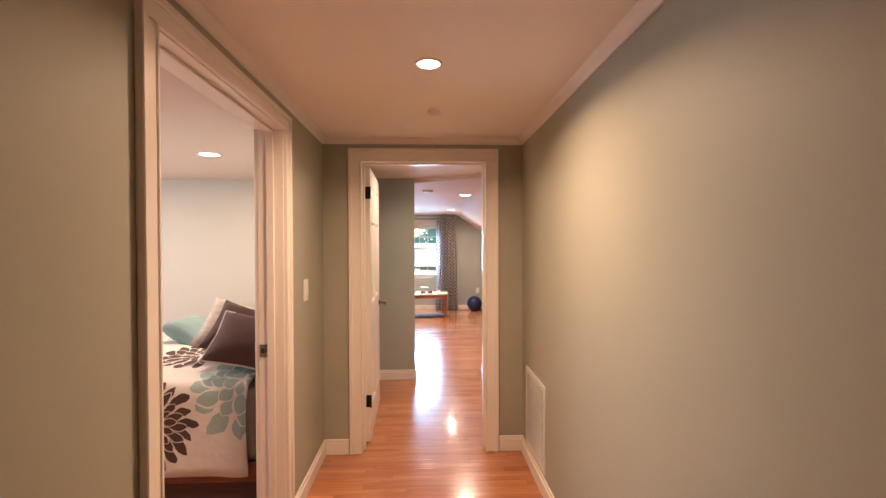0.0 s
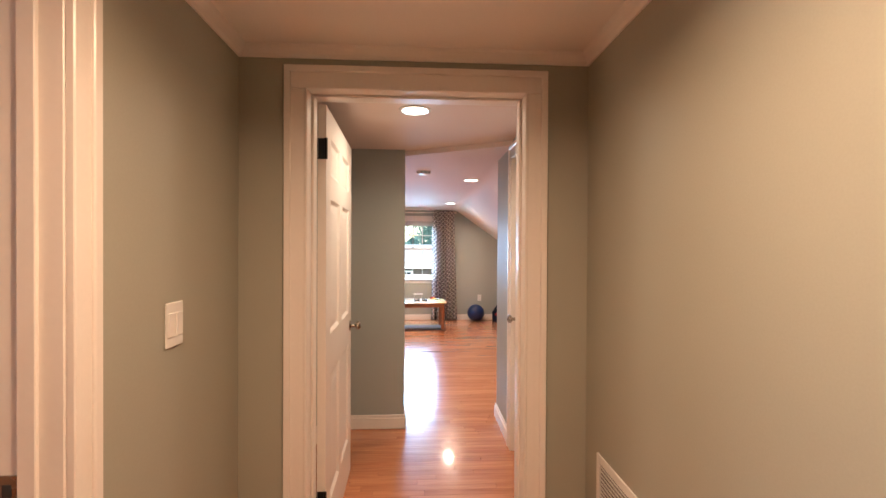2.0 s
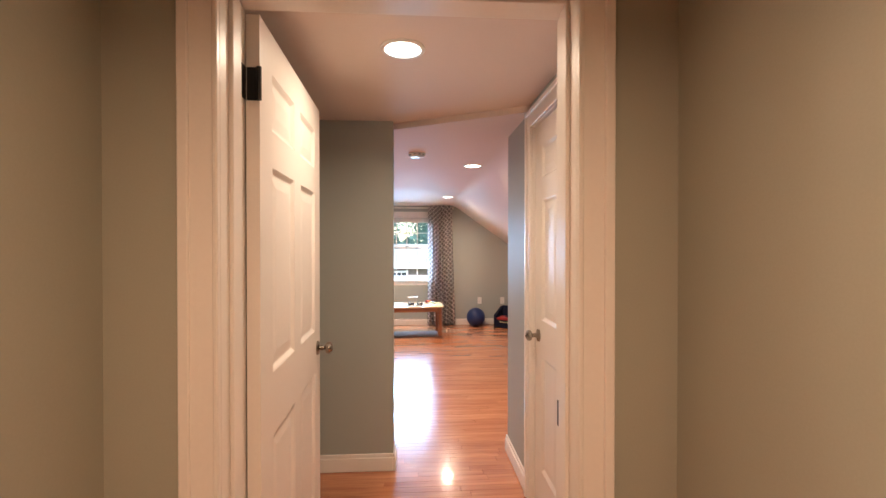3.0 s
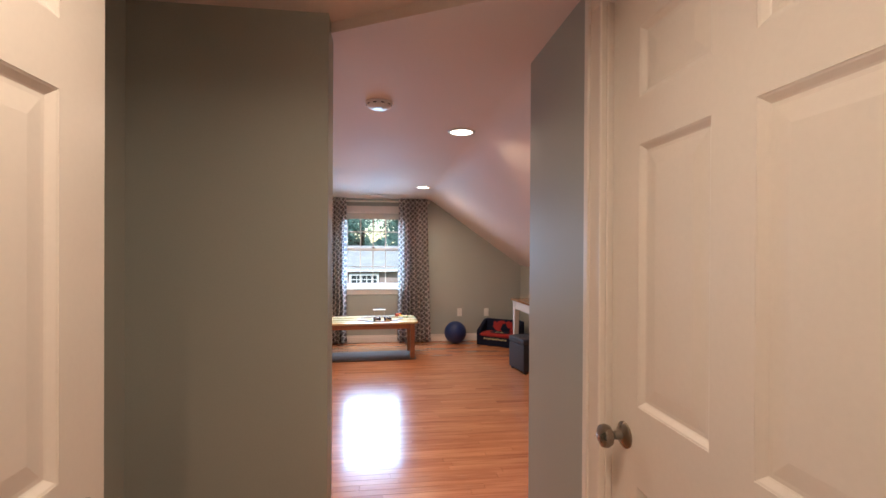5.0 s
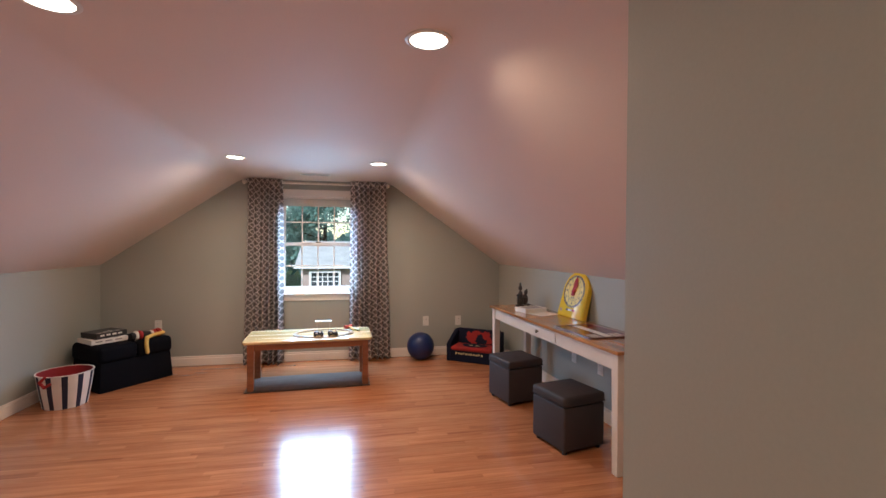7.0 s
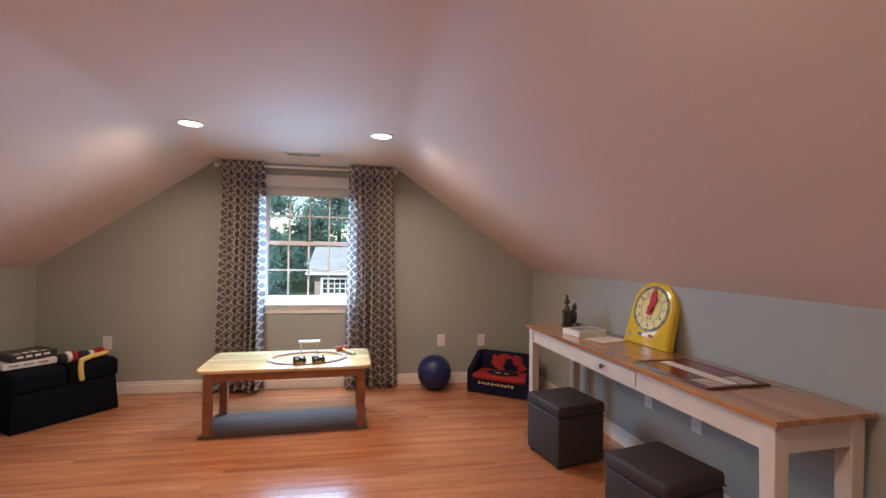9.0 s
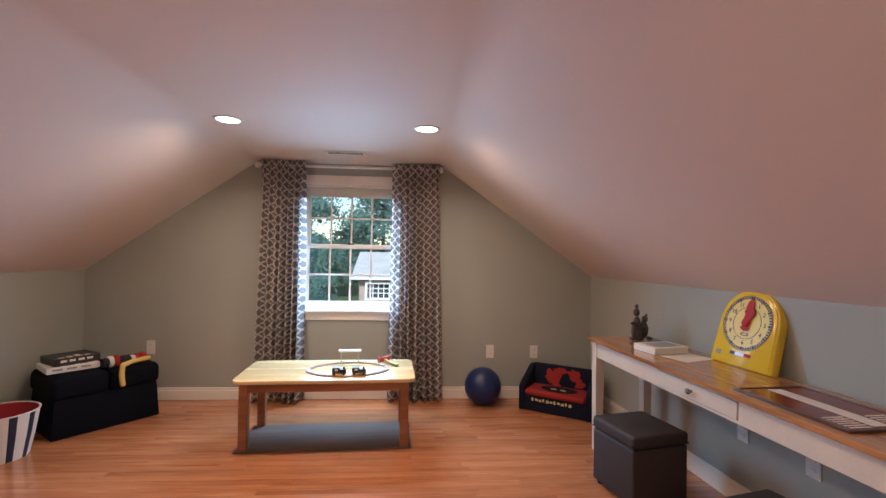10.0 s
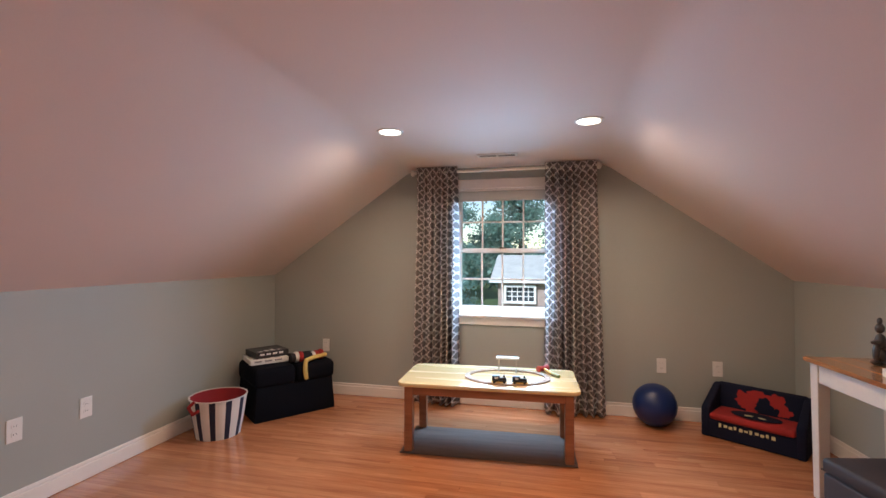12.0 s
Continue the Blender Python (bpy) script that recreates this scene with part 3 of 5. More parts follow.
# ---- curtains ----
def trellis_material():
    m = bpy.data.materials.new("trellis_curtain_cloth")
    m.use_nodes = True
    t, b = m.node_tree, m.node_tree.nodes["Principled BSDF"]
    n, li = t.nodes.new, t.links.new
    uv = n("ShaderNodeUVMap")
    lines = []
    for dx in (0.0, 0.5):
        mp = n("ShaderNodeMapping")
        mp.inputs["Scale"].default_value, mp.inputs["Location"].default_value = (6.2, 13.2, 1), (dx, dx, 0)
        li(uv.outputs[0], mp.inputs["Vector"])
        fr = n("ShaderNodeVectorMath")
        fr.operation = "FRACTION"
        li(mp.outputs[0], fr.inputs[0])
        su = n("ShaderNodeVectorMath")
        su.operation, su.inputs[1].default_value = "SUBTRACT", (0.5, 0.5, 0)
        li(fr.outputs[0], su.inputs[0])
        le = n("ShaderNodeVectorMath")
        le.operation = "LENGTH"
        li(su.outputs[0], le.inputs[0])
        sx, tn, four, cs, lobe = n("ShaderNodeSeparateXYZ"), n("ShaderNodeMath"), n("ShaderNodeMath"), n("ShaderNodeMath"), n("ShaderNodeMath")
        li(su.outputs[0], sx.inputs[0])
        tn.operation, cs.operation = "ARCTAN2", "COSINE"
        four.operation, four.inputs[1].default_value = "MULTIPLY", 4.0
        lobe.operation, lobe.inputs[1].default_value = "MULTIPLY_ADD", -0.055
        li(sx.outputs[1], tn.inputs[0])
        li(sx.outputs[0], tn.inputs[1])
        li(tn.outputs[0], four.inputs[0])
        li(four.outputs[0], cs.inputs[0])
        li(cs.outputs[0], lobe.inputs[0])
        li(le.outputs["Value"], lobe.inputs[2])
        for radius, w in ((0.385, 0.075),):
            a = n("ShaderNodeMath")
            a.operation, a.inputs[1].default_value = "SUBTRACT", radius
            li(lobe.outputs[0], a.inputs[0])
            ab = n("ShaderNodeMath")
            ab.operation = "ABSOLUTE"
            li(a.outputs[0], ab.inputs[0])
            lt = n("ShaderNodeMath")
            lt.operation, lt.inputs[1].default_value = "LESS_THAN", w
            li(ab.outputs[0], lt.inputs[0])
            lines.append(lt.outputs[0])
    out = lines[0]
    for o in lines[1:]:
        mx = n("ShaderNodeMath")
        mx.operation = "MAXIMUM"
        li(out, mx.inputs[0])
        li(o, mx.inputs[1])
        out = mx.outputs[0]
    weave = n("ShaderNodeTexNoise")
    weave.inputs["Scale"].default_value = 400
    li(uv.outputs[0], weave.inputs["Vector"])
    mix = n("ShaderNodeMix")
    mix.data_type = "RGBA"
    mix.inputs["A"].default_value, mix.inputs["B"].default_value = (0.35, 0.31, 0.295, 1), (0.90, 0.84, 0.82, 1)
    li(out, mix.inputs["Factor"])
    hs, mr = n("ShaderNodeHueSaturation"), n("ShaderNodeMapRange")
    mr.inputs["To Min"].default_value, mr.inputs["To Max"].default_value = 0.8, 1.2
    li(weave.outputs[0], mr.inputs["Value"])
    li(mr.outputs[0], hs.inputs["Value"])
    li(mix.outputs["Result"], hs.inputs["Color"])
    li(hs.outputs[0], b.inputs["Base Color"])
    b.inputs["Roughness"].default_value = 0.9
    tr, ms = n("ShaderNodeBsdfTranslucent"), n("ShaderNodeMixShader")
    li(hs.outputs[0], tr.inputs["Color"])
    ms.inputs[0].default_value = 0.64
    li(b.outputs[0], ms.inputs[1])
    li(tr.outputs[0], ms.inputs[2])
    li(ms.outputs[0], n("ShaderNodeOutputMaterial").inputs["Surface"])
    old = t.nodes["Material Output"]
    t.nodes.remove(old)
    return m


CURTAIN = trellis_material()
RODY = RY1 - 0.112


def curtain(label, xt0, xt1, xb0, xb1, seed, folds=7):
    rnd = random.Random(seed)
    ph = [rnd.uniform(0, 6.28) for _ in range(4)]
    bm = bmesh.new()
    uvl = bm.loops.layers.uv.new("UVMap")
    nu, nv, ztop, zbot = 110, 40, 2.088, 0.018
    grid = []
    for j in range(nv + 1):
        v = j / nv
        z = ztop + (zbot - ztop) * v
        row = []
        a, b = xt0 + (xb0 - xt0) * v ** 1.3, xt1 + (xb1 - xt1) * v ** 1.3
        for i in range(nu + 1):
            u = i / nu
            w = u + 0.018 * math.sin(2 * math.pi * u * 2.3 + ph[0]) * v
            amp = (0.016 + 0.030 * min(1, v * 5) + 0.010 * v) * (0.85 + 0.35 * math.sin(5 * u + ph[1]))
            y = RODY + amp * math.sin(2 * math.pi * folds * w + ph[2] + 0.5 * math.sin(3 * v + ph[3])) + 0.006 * math.sin(9 * v + 11 * u)
            top = max(0.0, 1 - v / 0.055)
            y = y * (1 - top) + (RODY - 0.021 + 0.005 * math.sin(2 * math.pi * folds * 3 * u + ph[1])) * top
            y += 0.006 * math.sin(2 * math.pi * folds * 2.7 * w + ph[3]) * (1 - top)
            row.append((bm.verts.new((a + (b - a) * u, y, z)), u + 0.010 * math.sin(2 * math.pi * folds * w + ph[2] + 1.3), v * (ztop - zbot) + 0.02 * math.sin(7 * u + ph[0])))
        grid.append(row)
    for j in range(nv):
        for i in range(nu):
            q = [grid[j][i], grid[j][i + 1], grid[j + 1][i + 1], grid[j + 1][i]]
            f = bm.faces.new([p[0] for p in q])
            for lo, p in zip(f.loops, q):
                lo[uvl].uv = (p[1], p[2])
    me = bpy.data.meshes.new("curtain")
    bm.to_mesh(me)
    bm.free()
    me.materials.append(CURTAIN)
    me.shade_smooth()
    ob = tagged(new("curtain", me), label, "curtain", "curtains at the window")
    so = ob.modifiers.new("cloth", "SOLIDIFY")
    so.thickness, so.offset = 0.0018, 0
    return ob


curtain("grey and white trellis curtain hanging from the rod", -0.862, -0.492, -0.908, -0.482, 3, 7)
curtain("grey and white trellis curtain glowing beside the window", 0.255, 0.662, 0.242, 0.728, 8, 7)
RODM = material("white_rod_paint", (0.78, 0.74, 0.67), 0.3)
rod = thing("curtain_rod", "white curtain rod with round finials", "curtain rod")
bm = bmesh.new()
tube(bm, (-0.868, RODY, 2.048), (0.650, RODY, 2.048), 0.0125, 16)
part("pole", bm, RODM, rod, smooth=True)
for x, s in ((-0.868, -1), (0.650, 1)):
    bm = bmesh.new()
    lathe(bm, [(0.0125, 0), (0.018, 0.004), (0.014, 0.010), (0.026, 0.022), (0.030, 0.034), (0.024, 0.048), (0.0, 0.056)], 20, Matrix.Translation((x, RODY, 2.048)) @ Matrix.Rotation(radians(90 * s), 4, "Y"))
    part("finial", bm, RODM, rod, "turned white finial", smooth=True)
    part("bracket", boxes((x - s * 0.03 - 0.008, RODY, 2.028, x - s * 0.03 + 0.008, RY1, 2.038), (x - s * 0.03 - 0.014, RY1 - 0.006, 2.003, x - s * 0.03 + 0.014, RY1, 2.073)), RODM, rod)

# ---- outdoors ----
GZ = -3.0
GRASS = material("lawn_grass", (0.09, 0.14, 0.05), 0.9, vary=0.4, scale=0.6, fine=30, bump=0.3)
setting("ground", bx(-600, GY + 0.3, GZ - 0.5, 600, 1500, GZ), GRASS, "green lawn running to the horizon", "lawn")
setting("ground_rear", bx(-600, -600, GZ - 0.5, 600, GY + 0.3, GZ - 0.002), GRASS, "green lawn round the house", "lawn")

# ---- fixtures on walls and ceilings ----
def wall_plate(name, label, category, m, kind_of="outlet", w=0.072, h=0.118, group="wall outlets"):
    """A cover plate: x along the wall, y out of it, z up, from its middle."""
    ob = thing(name, label, category, group, m)
    bm = bmesh.new()
    box(bm, -w / 2, 0, -h / 2, w / 2, 0.006, h / 2)
    rounded(bm, 0.003, 2)
    part("plate", bm, PLASTIC, ob)
    if kind_of == "outlet":
        for dz in (0.021, -0.021):
            bm = bmesh.new()
            lathe(bm, [(0.0, 0.0), (0.0165, 0.0), (0.0165, 0.0085), (0, 0.0085)], 20, Matrix.Translation((0, 0, dz)) @ Matrix.Rotation(radians(-90), 4, "X"))
            sock = part("socket", bm, PLASTIC, ob)
            for dx in (-0.006, 0.006):
                part("slot", bx(dx - 0.001, 0.0083, dz - 0.003, dx + 0.001, 0.0092, dz + 0.005), SLOT, sock)
    else:
        for dx in (-0.021, 0.021):
            bm = bmesh.new()
            box(bm, dx - 0.0165, 0.004, -0.034, dx + 0.0165, 0.0095, 0.034)
            rounded(bm, 0.002, 1)
            part("rocker", bm, PLASTIC, ob)
    return ob


OUT = "white plastic wall outlet with two sockets"
for x, z in ((1.163, 0.426), (1.570, 0.422), (-1.80, 0.455)):
    wall_plate("outlet", OUT, "outlet", pose(x, RY1, z, 0, 0, 180))
for y in (7.513, 7.872):
    wall_plate("outlet", OUT, "outlet", pose(RX0, y, 0.416, 0, 0, -90))
for y in (7.92, 7.53):
    wall_plate("outlet", OUT, "outlet", pose(east(y), y, 0.40, 0, 0, 90 + math.degrees(SKEW)))
wall_plate("light_switch", "white double rocker light switch on the hall wall", "light switch", pose(HL, 2.535, 1.198, 0, 0, -90), "switch", 0.088, 0.128, "")

# return air grille low on the hall wall
grille = thing("air_return_grille", "white louvred air return grille above the baseboard", "vent")
gy0, gy1, gz0, gz1 = 2.40, 2.872, 0.125, 0.642
part("frame", boxes((HR - 0.008, gy0, gz0, HR, gy0 + 0.03, gz1), (HR - 0.008, gy1 - 0.03, gz0, HR, gy1, gz1), (HR - 0.008, gy0 + 0.03, gz0, HR, gy1 - 0.03, gz0 + 0.03), (HR - 0.008, gy0 + 0.03, gz1 - 0.03, HR, gy1 - 0.03, gz1), bevel=0.002), PLASTIC, grille)
part("backing", bx(HR - 0.002, gy0 + 0.03, gz0 + 0.03, HR - 0.0005, gy1 - 0.03, gz1 - 0.03), material("grille_shadow_grey", (0.35, 0.33, 0.30), 0.7), grille)
sm = None
for k in range(30):
    z = gz0 + 0.036 + k * 0.0153
    if sm is None:
        bm = bmesh.new()
        box(bm, -0.005, gy0 + 0.03, -0.0012, 0.005, gy1 - 0.03, 0.0012)
        o = part("slat", bm, PLASTIC, grille)
        sm = o.data
    else:
        o = new("slat", sm)
        o.parent = grille
    o.matrix_basis = pose(HR - 0.007, 0, z, 0, 35, 0)


def ceiling_vent(x, y, z, lx, ly, label):
    v = thing("ceiling_vent", label, "vent", m=Matrix.Translation((x, y, z)))
    part("frame", boxes((-lx / 2, -ly / 2, -0.0032, -lx / 2 + 0.02, ly / 2, 0), (lx / 2 - 0.02, -ly / 2, -0.0032, lx / 2, ly / 2, 0), (-lx / 2 + 0.02, -ly / 2, -0.0032, lx / 2 - 0.02, -ly / 2 + 0.02, 0), (-lx / 2 + 0.02, ly / 2 - 0.02, -0.0032, lx / 2 - 0.02, ly / 2, 0), (-0.008, -ly / 2 + 0.02, -0.003, 0.008, ly / 2 - 0.02, -0.0005)), PLASTIC, v)
    part("backing", bx(-lx / 2 + 0.02, -ly / 2 + 0.02, -0.0015, lx / 2 - 0.02, ly / 2 - 0.02, -0.0005), SLOT, v)
    n = int((ly - 0.05) / 0.020)
    for k in range(n):
        yy = -ly / 2 + 0.032 + k * 0.020
        for a, b in ((-lx / 2 + 0.02, -0.008), (0.008, lx / 2 - 0.02)):
            part("slat", bx(a, yy - 0.0018, -0.0030, b, yy + 0.0018, -0.0018), PLASTIC, v)
    return v


ceiling_vent(-0.117, 9.33, flat_z(9.37) - 0.001, 0.32, 0.10, "slim white ceiling register above the window")


def smoke_detector(x, y, z, label, size=1.0):
    d = thing("smoke_detector", label, "smoke detector", m=Matrix.Translation((x, y, z)) @ Matrix.Diagonal((size, size, size, 1)))
    bm = bmesh.new()
    lathe(bm, [(0.0, 0.0), (0.070, 0.0), (0.070, -0.007), (0.065, -0.009), (0.062, -0.019), (0.052, -0.026), (0.0, -0.027)], 32)
    part("body", bm, PLASTIC, d, smooth=True)
    for k in range(10):
        a = 2 * math.pi * k / 10
        bm = bmesh.new()
        box(bm, 0.0625, -0.008, -0.016, 0.0650, 0.008, -0.011, Matrix.Rotation(a, 4, "Z"))
        part("vent_slot", bm, SLOT, d)
    bm = bmesh.new()
    lathe(bm, [(0, -0.0265), (0.009, -0.0265), (0.008, -0.030), (0, -0.0305)], 14, Matrix.Translation((0.02, -0.015, 0)))
    part("test_button", bm, PLASTIC, d)
    return d


smoke_detector(0.035, 5.485, RC, "round white smoke detector on the attic ceiling")
smoke_detector(0.048, 2.357, HC, "small round white smoke detector on the hall ceiling", 0.55)
smoke_detector(-1.424, 2.184, BC, "round grey-white smoke detector on the bedroom ceiling")
part_strike = thing("strike_plate", "small metal strike plate on the bedroom jamb", "strike plate")
part("plate", boxes((HL - WT + 0.004, BD1 - 0.0235, 0.905, HL - WT + 0.042, BD1 - 0.0205, 0.968)), BRASS, part_strike)
part("hole", boxes((HL - WT + 0.012, BD1 - 0.0245, 0.925, HL - WT + 0.030, BD1 - 0.0232, 0.950)), SLOT, part_strike)
strike2 = thing("strike_plate", "small dark strike plate on the hall door jamb", "strike plate")
part("plate", boxes((D1 - 0.0025, DY1 - 0.040, 0.895, D1 + 0.0005, DY1 - 0.008, 0.965)), BLACK, strike2)

# ---- train table, mat and toys ----
MAPLE = wood_material("pale_maple_top", (0.70, 0.50, 0.23), (0.77, 0.58, 0.30), 0.26, 0.03, coat=0.5)
MAPLE.node_tree.nodes["Principled BSDF"].inputs["Coat Roughness"].default_value = 0.18
CHERRY = wood_material("red_brown_wood", (0.24, 0.085, 0.038), (0.38, 0.155, 0.075), 0.35, 0.08)
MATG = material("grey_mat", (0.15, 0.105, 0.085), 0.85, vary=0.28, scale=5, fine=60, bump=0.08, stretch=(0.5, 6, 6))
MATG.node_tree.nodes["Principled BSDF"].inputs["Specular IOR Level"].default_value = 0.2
TM = pose(-0.125, 8.905, 0, 0, 0, 2.6)
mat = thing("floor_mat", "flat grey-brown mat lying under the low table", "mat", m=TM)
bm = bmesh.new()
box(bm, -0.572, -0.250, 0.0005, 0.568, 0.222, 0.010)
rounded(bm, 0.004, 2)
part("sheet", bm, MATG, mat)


def rounded_slab(bm, hx, hy, z0, z1, r, n=6):
    pts = []
    for cx, cy, a0 in ((hx - r, hy - r, 0), (-hx + r, hy - r, 90), (-hx + r, -hy + r, 180), (hx - r, -hy + r, 270)):
        pts += [(cx + r * math.cos(radians(a0 + 90 * k / n)), cy + r * math.sin(radians(a0 + 90 * k / n))) for k in range(n + 1)]
    return prism(bm, pts, z0, z1, "z")


table = thing("play_table", "low wooden play table with a pale top and red-brown legs", "table", m=TM @ Matrix.Translation((0, 0, 0.010)))
bm = bmesh.new()
rounded_slab(bm, 0.588, 0.285, 0.436, 0.462, 0.06)
rounded(bm, 0.006, 2, 60)
part("tabletop", bm, MAPLE, table, "pale honey maple top", smooth=True)
for x0, y0, x1, y1 in ((-0.50, -0.232, 0.50, -0.214), (-0.50, 0.214, 0.50, 0.232), (-0.527, -0.21, -0.509, 0.21), (0.509, -0.21, 0.527, 0.21)):
    part("apron", bx(x0, y0, 0.372, x1, y1, 0.436, bevel=0.003), CHERRY, table)
for sx in (-1, 1):
    for sy in (-1, 1):
        bm = bmesh.new()
        prism(bm, [(sx * 0.518 - 0.028, sy * 0.212 - 0.028), (sx * 0.518 + 0.028, sy * 0.212 - 0.028), (sx * 0.518 + 0.028, sy * 0.212 + 0.028), (sx * 0.518 - 0.028, sy * 0.212 + 0.028)], 0.0, 0.436, "z")
        rounded(bm, 0.005, 2)
        part("leg", bm, CHERRY, table)

TZ = 0.4725
TRACK = material("toy_track_wood", (0.42, 0.30, 0.20), 0.5, vary=0.1, scale=12)
BLK = material("black_toy_plastic", (0.018, 0.018, 0.022), 0.3)
track = thing("toy_train_track", "oval wooden toy train track on the table", "toy track")
for k in range(16):
    bm = bmesh.new()
    quads = []
    for s in range(5):
        a = 2 * math.pi * (k + 0.02 + 0.96 * s / 4) / 16
        row = []
        for w, z in ((-0.018, 0), (-0.018, 0.010), (-0.011, 0.010), (-0.010, 0.007), (-0.006, 0.007), (-0.005, 0.010), (0.005, 0.010), (0.006, 0.007), (0.010, 0.007), (0.011, 0.010), (0.018, 0.010), (0.018, 0)):
            row.append(bm.verts.new((0.0 + (0.272 + w) * math.cos(a), 8.895 + (0.190 + w) * math.sin(a) + 0.012 * math.cos(a), TZ + z)))
        quads.append(row)
    for p, q in zip(quads, quads[1:]):
        for i in range(12):
            bm.faces.new((p[i], p[(i + 1) % 12], q[(i + 1) % 12], q[i]))
    bm.faces.new(quads[0])
    bm.faces.new(quads[-1][::-1])
    part("track_piece", bm, TRACK, track)

YEL = material("yellow_toy_plastic", (0.75, 0.45, 0.06), 0.35)
for x, y in ((-0.035, 8.716), (0.095, 8.724)):
    car = thing("toy_train_car", "small black toy train car standing on the track", "toy train", "toy train cars", pose(x, y, TZ + 0.010, 0, 0, 5))
    bm = bmesh.new()
    box(bm, -0.048, -0.017, 0.010, 0.048, 0.017, 0.018)
    box(bm, -0.046, -0.016, 0.018, 0.002, 0.016, 0.047)
    box(bm, 0.002, -0.014, 0.018, 0.045, 0.014, 0.036)
    rounded(bm, 0.003, 2)
    part("body", bm, BLK, car)
    bm = bmesh.new()
    tube(bm, (0.03, 0, 0.036), (0.03, 0, 0.050), 0.006, 12)
    part("funnel", bm, BLK, car)
    part("chassis", bx(-0.050, -0.0185, 0.006, 0.050, 0.0185, 0.010, bevel=0.0015, segments=1), YEL, car, "yellow chassis")
    for wx in (-0.032, 0.030):
        for wy in (-0.020, 0.014):
            bm = bmesh.new()
            tube(bm, (wx, wy, 0.008), (wx, wy + 0.006, 0.008), 0.008, 14)
            part("wheel", bm, BLK, car)
    part("cab_window", bx(-0.030, -0.0168, 0.028, -0.008, -0.0155, 0.040), PLASTIC, car)

bridge = thing("toy_bridge", "white toy bridge standing over the track", "toy bridge", m=pose(-0.012, 9.055, TZ, 0, 0, 3))
WHITE_TOY = material("white_toy_plastic", (0.85, 0.85, 0.85), 0.3)
part("deck", bx(-0.082, -0.022, 0.090, 0.082, 0.022, 0.104, bevel=0.003), WHITE_TOY, bridge)
for x in (-0.062, 0.062):
    part("pier", boxes((x - 0.004, -0.020, 0.0, x + 0.004, -0.012, 0.090), (x - 0.004, 0.012, 0.0, x + 0.004, 0.020, 0.090)), material("clear_grey_plastic", (0.55, 0.54, 0.52), 0.25), bridge)

RED = material("red_toy_paint", (0.42, 0.06, 0.05), 0.35)
GRN = material("green_toy_paint", (0.30, 0.32, 0.10), 0.4)
toy = thing("toy_hammer", "red-headed toy hammer with a yellow and green handle", "toy", m=pose(0.255, 9.075, TZ, 0, 0, -52))
bm = bmesh.new()
lathe(bm, [(0, -0.045), (0.020, -0.045), (0.024, -0.038), (0.020, -0.028), (0.020, 0.028), (0.024, 0.038), (0.020, 0.045), (0, 0.045)], 18, Matrix.Translation((-0.03, 0, 0.025)) @ Matrix.Rotation(radians(90), 4, "X"))
part("head", bm, RED, toy, smooth=True)
bm = bmesh.new()
tube(bm, (-0.012, 0, 0.025), (0.07, 0, 0.014), 0.009, 12)
part("handle", bm, YEL, toy)
bm = bmesh.new()
tube(bm, (0.07, 0, 0.014), (0.15, 0, 0.011), 0.011, 12)
part("grip", bm, GRN, toy, "green grip", smooth=True)

# ---- exercise ball ----
BLUE = material("blue_rubber", (0.007, 0.022, 0.105), 0.33, vary=0.08, scale=6, fine=90, bump=0.02)
ball = thing("exercise_ball", "dark blue rubber ball resting on the floor by the wall", "ball", m=Matrix.Translation((1.075, 9.552, 0.16)))
bm = bmesh.new()
bmesh.ops.create_uvsphere(bm, u_segments=40, v_segments=24, radius=0.16)
for v in bm.verts:
    v.co *= 1 + 0.003 * math.cos(26 * math.asin(max(-1, min(1, v.co.z / 0.161))))
    v.co.z = max(v.co.z, -0.1595)
part("skin", bm, BLUE, ball, smooth=True)
bm = bmesh.new()
lathe(bm, [(0, 0.1605), (0.010, 0.1605), (0.008, 0.164), (0, 0.164)], 14, Matrix.Rotation(radians(60), 4, "Y"))
part("valve", bm, BLK, ball)

# ---- child's sofa ----
NAVY = material("navy_fabric", (0.008, 0.010, 0.026), 0.85, vary=0.2, scale=10, fine=300, bump=0.12)
NAVY.node_tree.nodes["Principled BSDF"].inputs["Specular IOR Level"].default_value = 0.2
REDF = material("red_fabric", (0.32, 0.018, 0.016), 0.85, vary=0.15, scale=10, fine=300, bump=0.12)
CRM = material("cream_print", (0.62, 0.55, 0.30), 0.8)
a = math.atan2(9.11 - 9.455, 1.865 - 1.365)
sofa = thing("child_sofa", "small navy child's sofa with a red printed seat", "sofa", m=Matrix.Translation((1.365, 9.44, 0)) @ Matrix.Rotation(a, 4, "Z"))
L, D = 0.61, 0.325
part("base", bx(0.0, 0.004, 0.0, L, D, 0.140, bevel=0.014), NAVY, sofa)
bm = bmesh.new()
box(bm, 0.055, -0.012, 0.132, L - 0.055, D - 0.085, 0.178)
rounded(bm, 0.021, 4)
for v in bm.verts:
    if v.co.z > 0.17:
        v.co.z += 0.010 * math.sin(math.pi * (v.co.x - 0.055) / (L - 0.11))
seat = part("seat", bm, REDF, sofa, "red padded seat", smooth=True)


